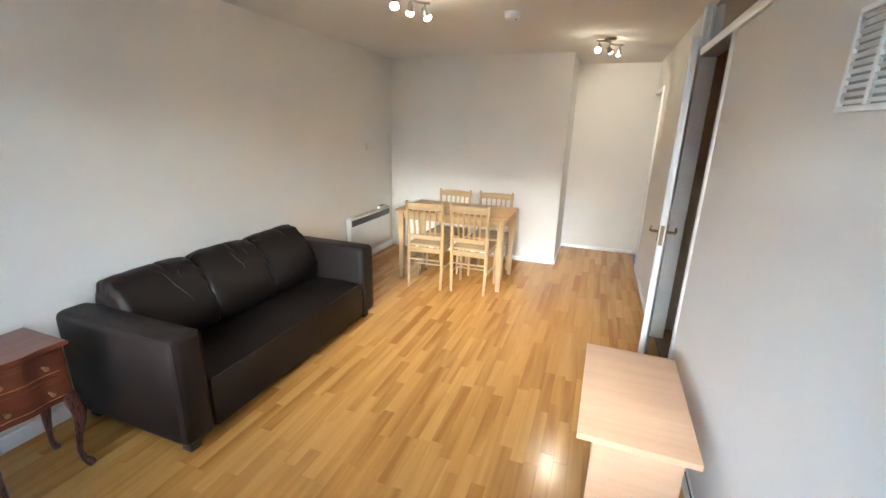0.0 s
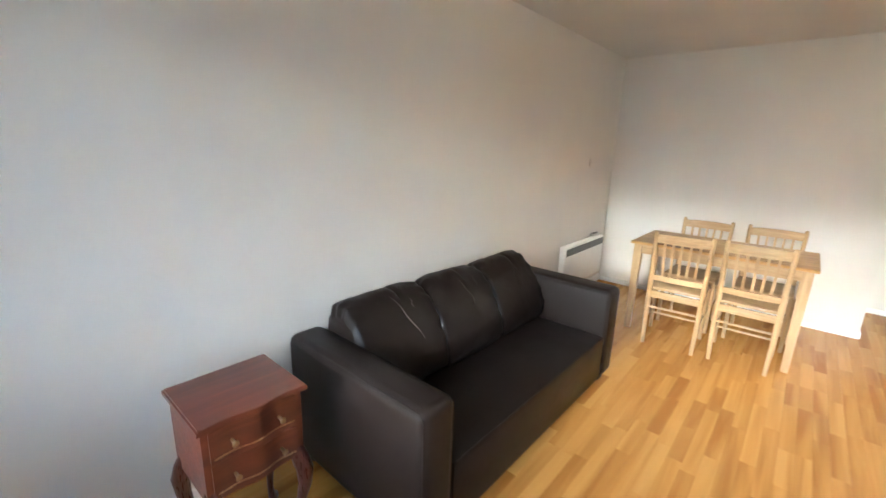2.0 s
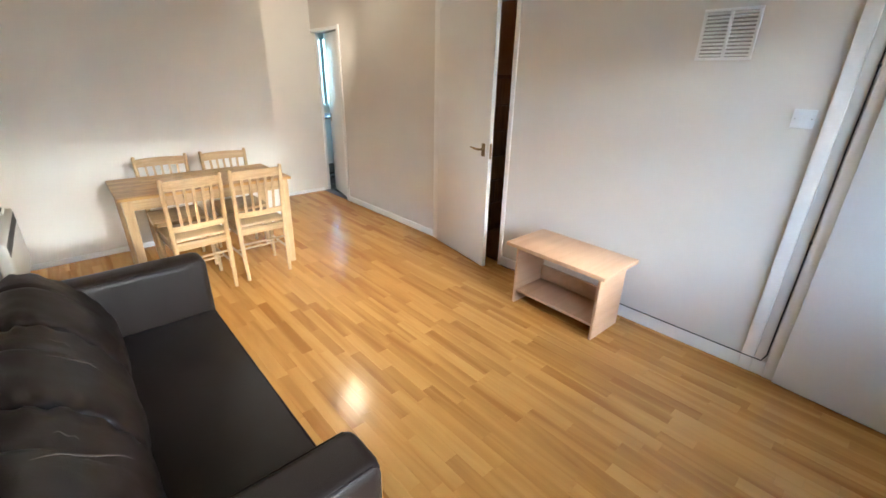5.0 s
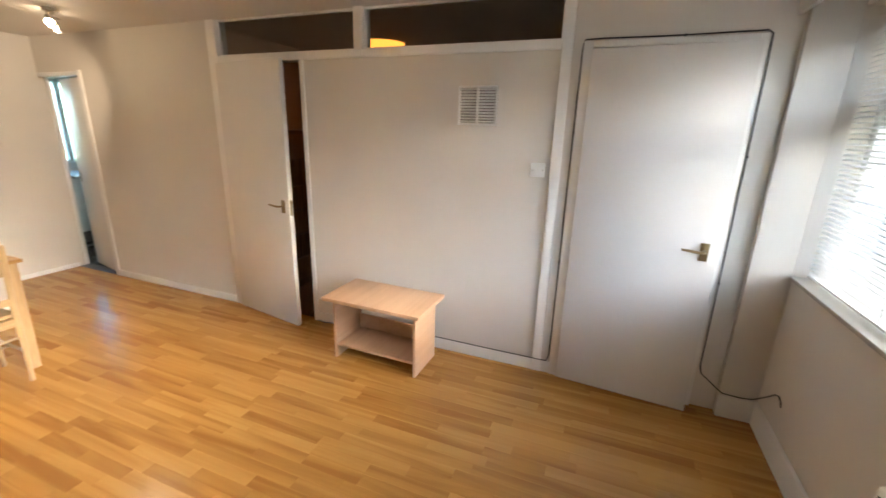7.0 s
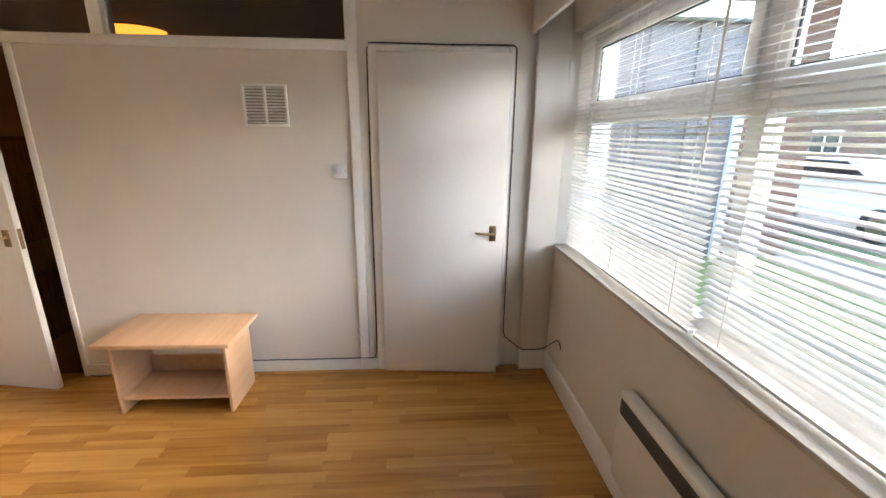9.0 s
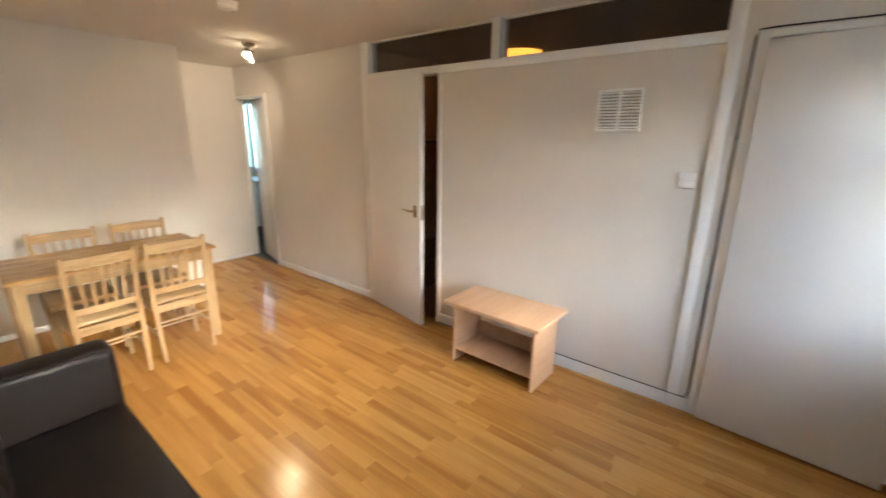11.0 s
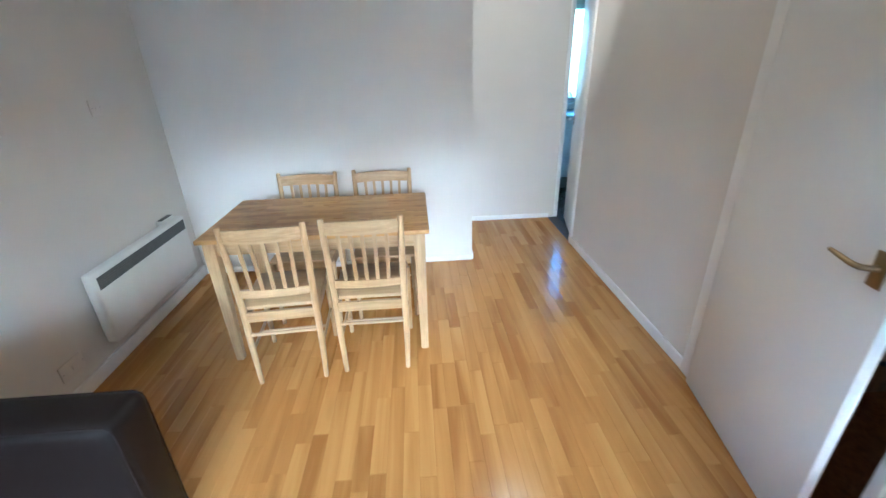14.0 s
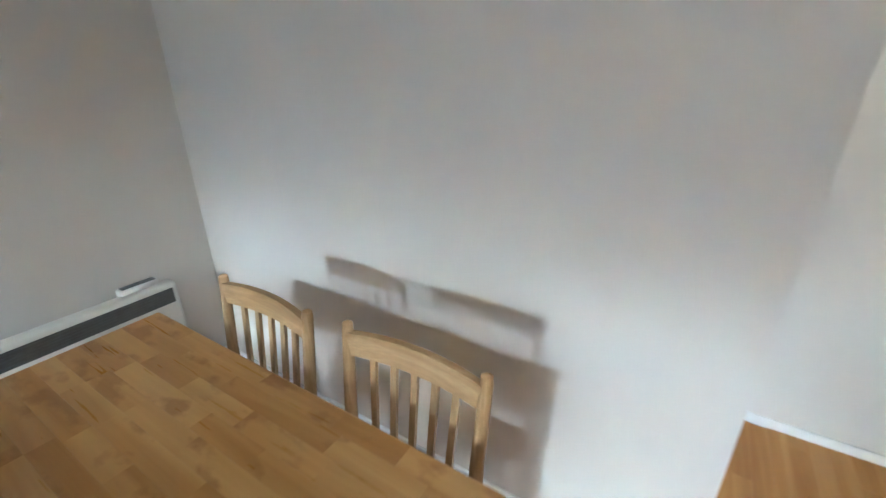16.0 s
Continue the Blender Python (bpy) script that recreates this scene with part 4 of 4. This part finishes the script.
def block(name, label, x0, x1, y0, y1, h, face, openings):
    """A brick block; openings on its west (-x) or north (+y) face: along, width, sill, height, door or window."""
    b = thing(name, label, "house", pose(0, 0, -0.25))
    part("wall", boxes((x0, x1, y0, y1, 0, h)), M_BRICK, b)
    bm = bmesh.new()
    box(bm, x0 - 0.35, x1 + 0.35, y0 - 0.35, y1 + 0.35, h, h + 0.16)
    ov = [(x0 - 0.3, y0 - 0.3), (x1 + 0.3, y0 - 0.3), (x1 + 0.3, y1 + 0.3), (x0 - 0.3, y1 + 0.3)]
    base = [bm.verts.new((x, y, h + 0.16)) for x, y in ov]
    long_y = (y1 - y0) > (x1 - x0)
    if long_y:
        xm, k = (x0 + x1) / 2, (x1 - x0) / 2
        tops = [bm.verts.new((xm, y0 + k * 0.3, h + k * 0.7)), bm.verts.new((xm, y1 - k * 0.3, h + k * 0.7))]
        fs = ((base[0], base[1], tops[0]), (base[1], base[2], tops[1], tops[0]), (base[2], base[3], tops[1]), (base[3], base[0], tops[0], tops[1]))
    else:
        ym, k = (y0 + y1) / 2, (y1 - y0) / 2
        tops = [bm.verts.new((x0 + k * 0.3, ym, h + k * 0.7)), bm.verts.new((x1 - k * 0.3, ym, h + k * 0.7))]
        fs = ((base[3], base[0], tops[0]), (base[0], base[1], tops[1], tops[0]), (base[1], base[2], tops[1]), (base[2], base[3], tops[0], tops[1]))
    for f in fs:
        bm.faces.new(f)
    part("roof", bm, M_ROOF, b)
    for along, wd, z0, hh in openings:
        f = 0.07
        def bar(a0, a1, b0, b1, d0, d1):
            return (x0 - d1, x0 - d0, a0, a1, b0, b1) if face == "x" else (a0, a1, y1 + d0, y1 + d1, b0, b1)
        a0, a1 = along, along + wd
        o = part("window" if z0 > 0.4 else "door", boxes(bar(a0, a1, z0, z0 + f, 0, 0.05), bar(a0, a1, z0 + hh - f, z0 + hh, 0, 0.05), bar(a0, a0 + f, z0 + f, z0 + hh - f, 0, 0.05), bar(a1 - f, a1, z0 + f, z0 + hh - f, 0, 0.05), bar((a0 + a1) / 2 - 0.03, (a0 + a1) / 2 + 0.03, z0 + f, z0 + hh - f, 0, 0.045)), M_UPVC, b)
        part("pane", boxes(bar(a0 + f, a1 - f, z0 + f, z0 + hh - f, 0.003, 0.015)), M_DARKGLASS, o)
        part("sill", boxes(bar(a0 - 0.05, a1 + 0.05, z0 - 0.06, z0, 0, 0.10)), M_PAVE, o)
    return b


wing = block("apartment_wing", "brown brick wing of the same block with dark glazing", 4.6, 8.2, -5.0, 3.0, 3.8, "x",
             ((0.2, 1.6, 1.0, 1.3),))
part("glazed_screen", boxes((4.55, 4.597, -3.68, -1.62, 0.0, 3.35)), M_DARKPANEL, wing, "dark glazed stair screen")
for y in (-2.3, -3.0):
    part("mullion", boxes((4.52, 4.55, y - 0.02, y + 0.02, 0.0, 3.35)), M_DARKPANEL, wing)
part("fascia", boxes((4.35, 4.6, -3.85, -1.35, 3.36, 3.56), r=0.01), M_UPVC, wing, "white fascia board")
for y0, y1 in ((-1.62, -1.40), (-3.80, -3.68)):
    part("post", boxes((4.48, 4.6, y0, y1, 0.0, 3.35), r=0.008), M_UPVC, wing, "white boxed post")
block("opposite_house", "red brick block across the road", -30, 30, -22, -18.6, 4.3, "y", tuple((x, 1.6, z, 1.3) for x in range(-28, 28, 5) for z in (0.9, 3.0)))


def parked_car(m):
    c = thing("parked_car", "white car parked at the kerb", "car", m)
    bm = bmesh.new()
    prof = [(-2.1, 0.35), (-2.12, 0.75), (-1.95, 0.95), (-1.2, 1.02), (-0.55, 1.44), (0.75, 1.46), (1.55, 1.02), (2.05, 0.95), (2.15, 0.7), (2.12, 0.35)]
    rows = [[bm.verts.new((x, s * (0.84 if z < 1.1 else 0.66), z)) for x, z in prof] for s in (-1, 1)]
    n = len(prof)
    for k in range(n):
        bm.faces.new((rows[0][k], rows[0][(k + 1) % n], rows[1][(k + 1) % n], rows[1][k]))
    bm.faces.new(rows[0][::-1])
    bm.faces.new(rows[1])
    bmesh.ops.bevel(bm, geom=bm.edges[:], offset=0.05, segments=2, affect="EDGES")
    part("body", bm, M_CAR, c)
    for s in (-1, 1):
        bm = bmesh.new()
        vs = [bm.verts.new((x, s * y, z)) for x, y, z in ((-1.05, 0.845, 1.06), (1.35, 0.845, 1.06), (0.68, 0.70, 1.40), (-0.5, 0.70, 1.40))]
        f = bm.faces.new(vs)
        bmesh.ops.solidify(bm, geom=[f], thickness=0.03)
        part("side_window", bm, M_DARKGLASS, c)
        for x in (-1.3, 1.32):
            bm = bmesh.new()
            sweep(bm, [(x, s * 0.66, 0.31), (x, s * 0.68, 0.31), (x, s * 0.84, 0.31), (x, s * 0.86, 0.31)], [0.27, 0.31, 0.31, 0.27], 24)
            wh = part("wheel", bm, M_TYRE, c)
            bm = bmesh.new()
            sweep(bm, [(x, s * 0.855, 0.31), (x, s * 0.875, 0.31)], [0.19, 0.17], 18)
            part("rim", bm, M_STEEL, wh)
        part("headlight", boxes((-2.13, -2.0, s * 0.72 - 0.12, s * 0.72 + 0.12, 0.68, 0.82), r=0.03), M_UPVC, c)
    part("number_plate", boxes((-2.16, -2.11, -0.26, 0.26, 0.45, 0.56), r=0.01), M_PLASTIC, c)
    return c


parked_car(pose(6.6, -7.8, -0.22, 0, 0, 10))

# ---- floor strips ----
W, LEN = 0.068, (0.32, 0.42, 0.52, 0.64)
def strip_verts(l, w=W, c=0.0006):
    a, b = w / 2, l / 2
    top = [(-a + c, -b + c, 0), (a - c, -b + c, 0), (a - c, b - c, 0), (-a + c, b - c, 0)]
    low = [(-a, -b, -0.0012), (a, -b, -0.0012), (a, b, -0.0012), (-a, b, -0.0012)]
    btm = [(x, y, -0.007) for x, y, z in low]
    return top + low + btm


STRIP_FACES = [(0, 1, 2, 3)] + [(4 + k, 4 + (k + 1) % 4, (k + 1) % 4, k) for k in range(4)] + [(8 + k, 8 + (k + 1) % 4, 4 + (k + 1) % 4, 4 + k) for k in range(4)]
meshes = []
for l in LEN:
    me = bpy.data.meshes.new("floor_strip")
    me.from_pydata(strip_verts(l), [], STRIP_FACES)
    me.materials.append(M_STRIP)
    meshes.append(me)
floor_ob = bpy.data.objects["floor"]
rng = random.Random(7)
verts, faces, count = [], [], 0
x = XL + W / 2
while x - W / 2 < XR + 0.02:
    ystart, yend = YW - rng.random() * 0.5, (YF if x < XA else YH)
    y = ystart
    while y < yend:
        k = rng.randrange(4)
        l = LEN[k]
        a, b = max(y, YW), min(y + l, yend)
        inside = a == y and b == y + l
        w = min(W, XR + 0.03 - (x - W / 2))
        if b - a > 0.02 and w > 0.01:
            if inside and w == W and count < 300 and 1.3 < (a + b) / 2 < 4.0 and x > -1.15:
                s = new("floor_strip", meshes[k])
                s.location = (x, y + l / 2, 0)
                s.parent = floor_ob
                count += 1
            else:
                n = len(verts)
                verts += [(vx + x - (W - w) / 2, vy + (a + b) / 2, vz) for vx, vy, vz in strip_verts(b - a, w)]
                faces += [tuple(i + n for i in f) for f in STRIP_FACES]
        y += l
    x += W
me = bpy.data.meshes.new("floor_strips")
me.from_pydata(verts, [], faces)
me.materials.append(M_STRIPS)
rest = tagged(new("floor_strips", me), kind="stuff")
rest.parent = floor_ob
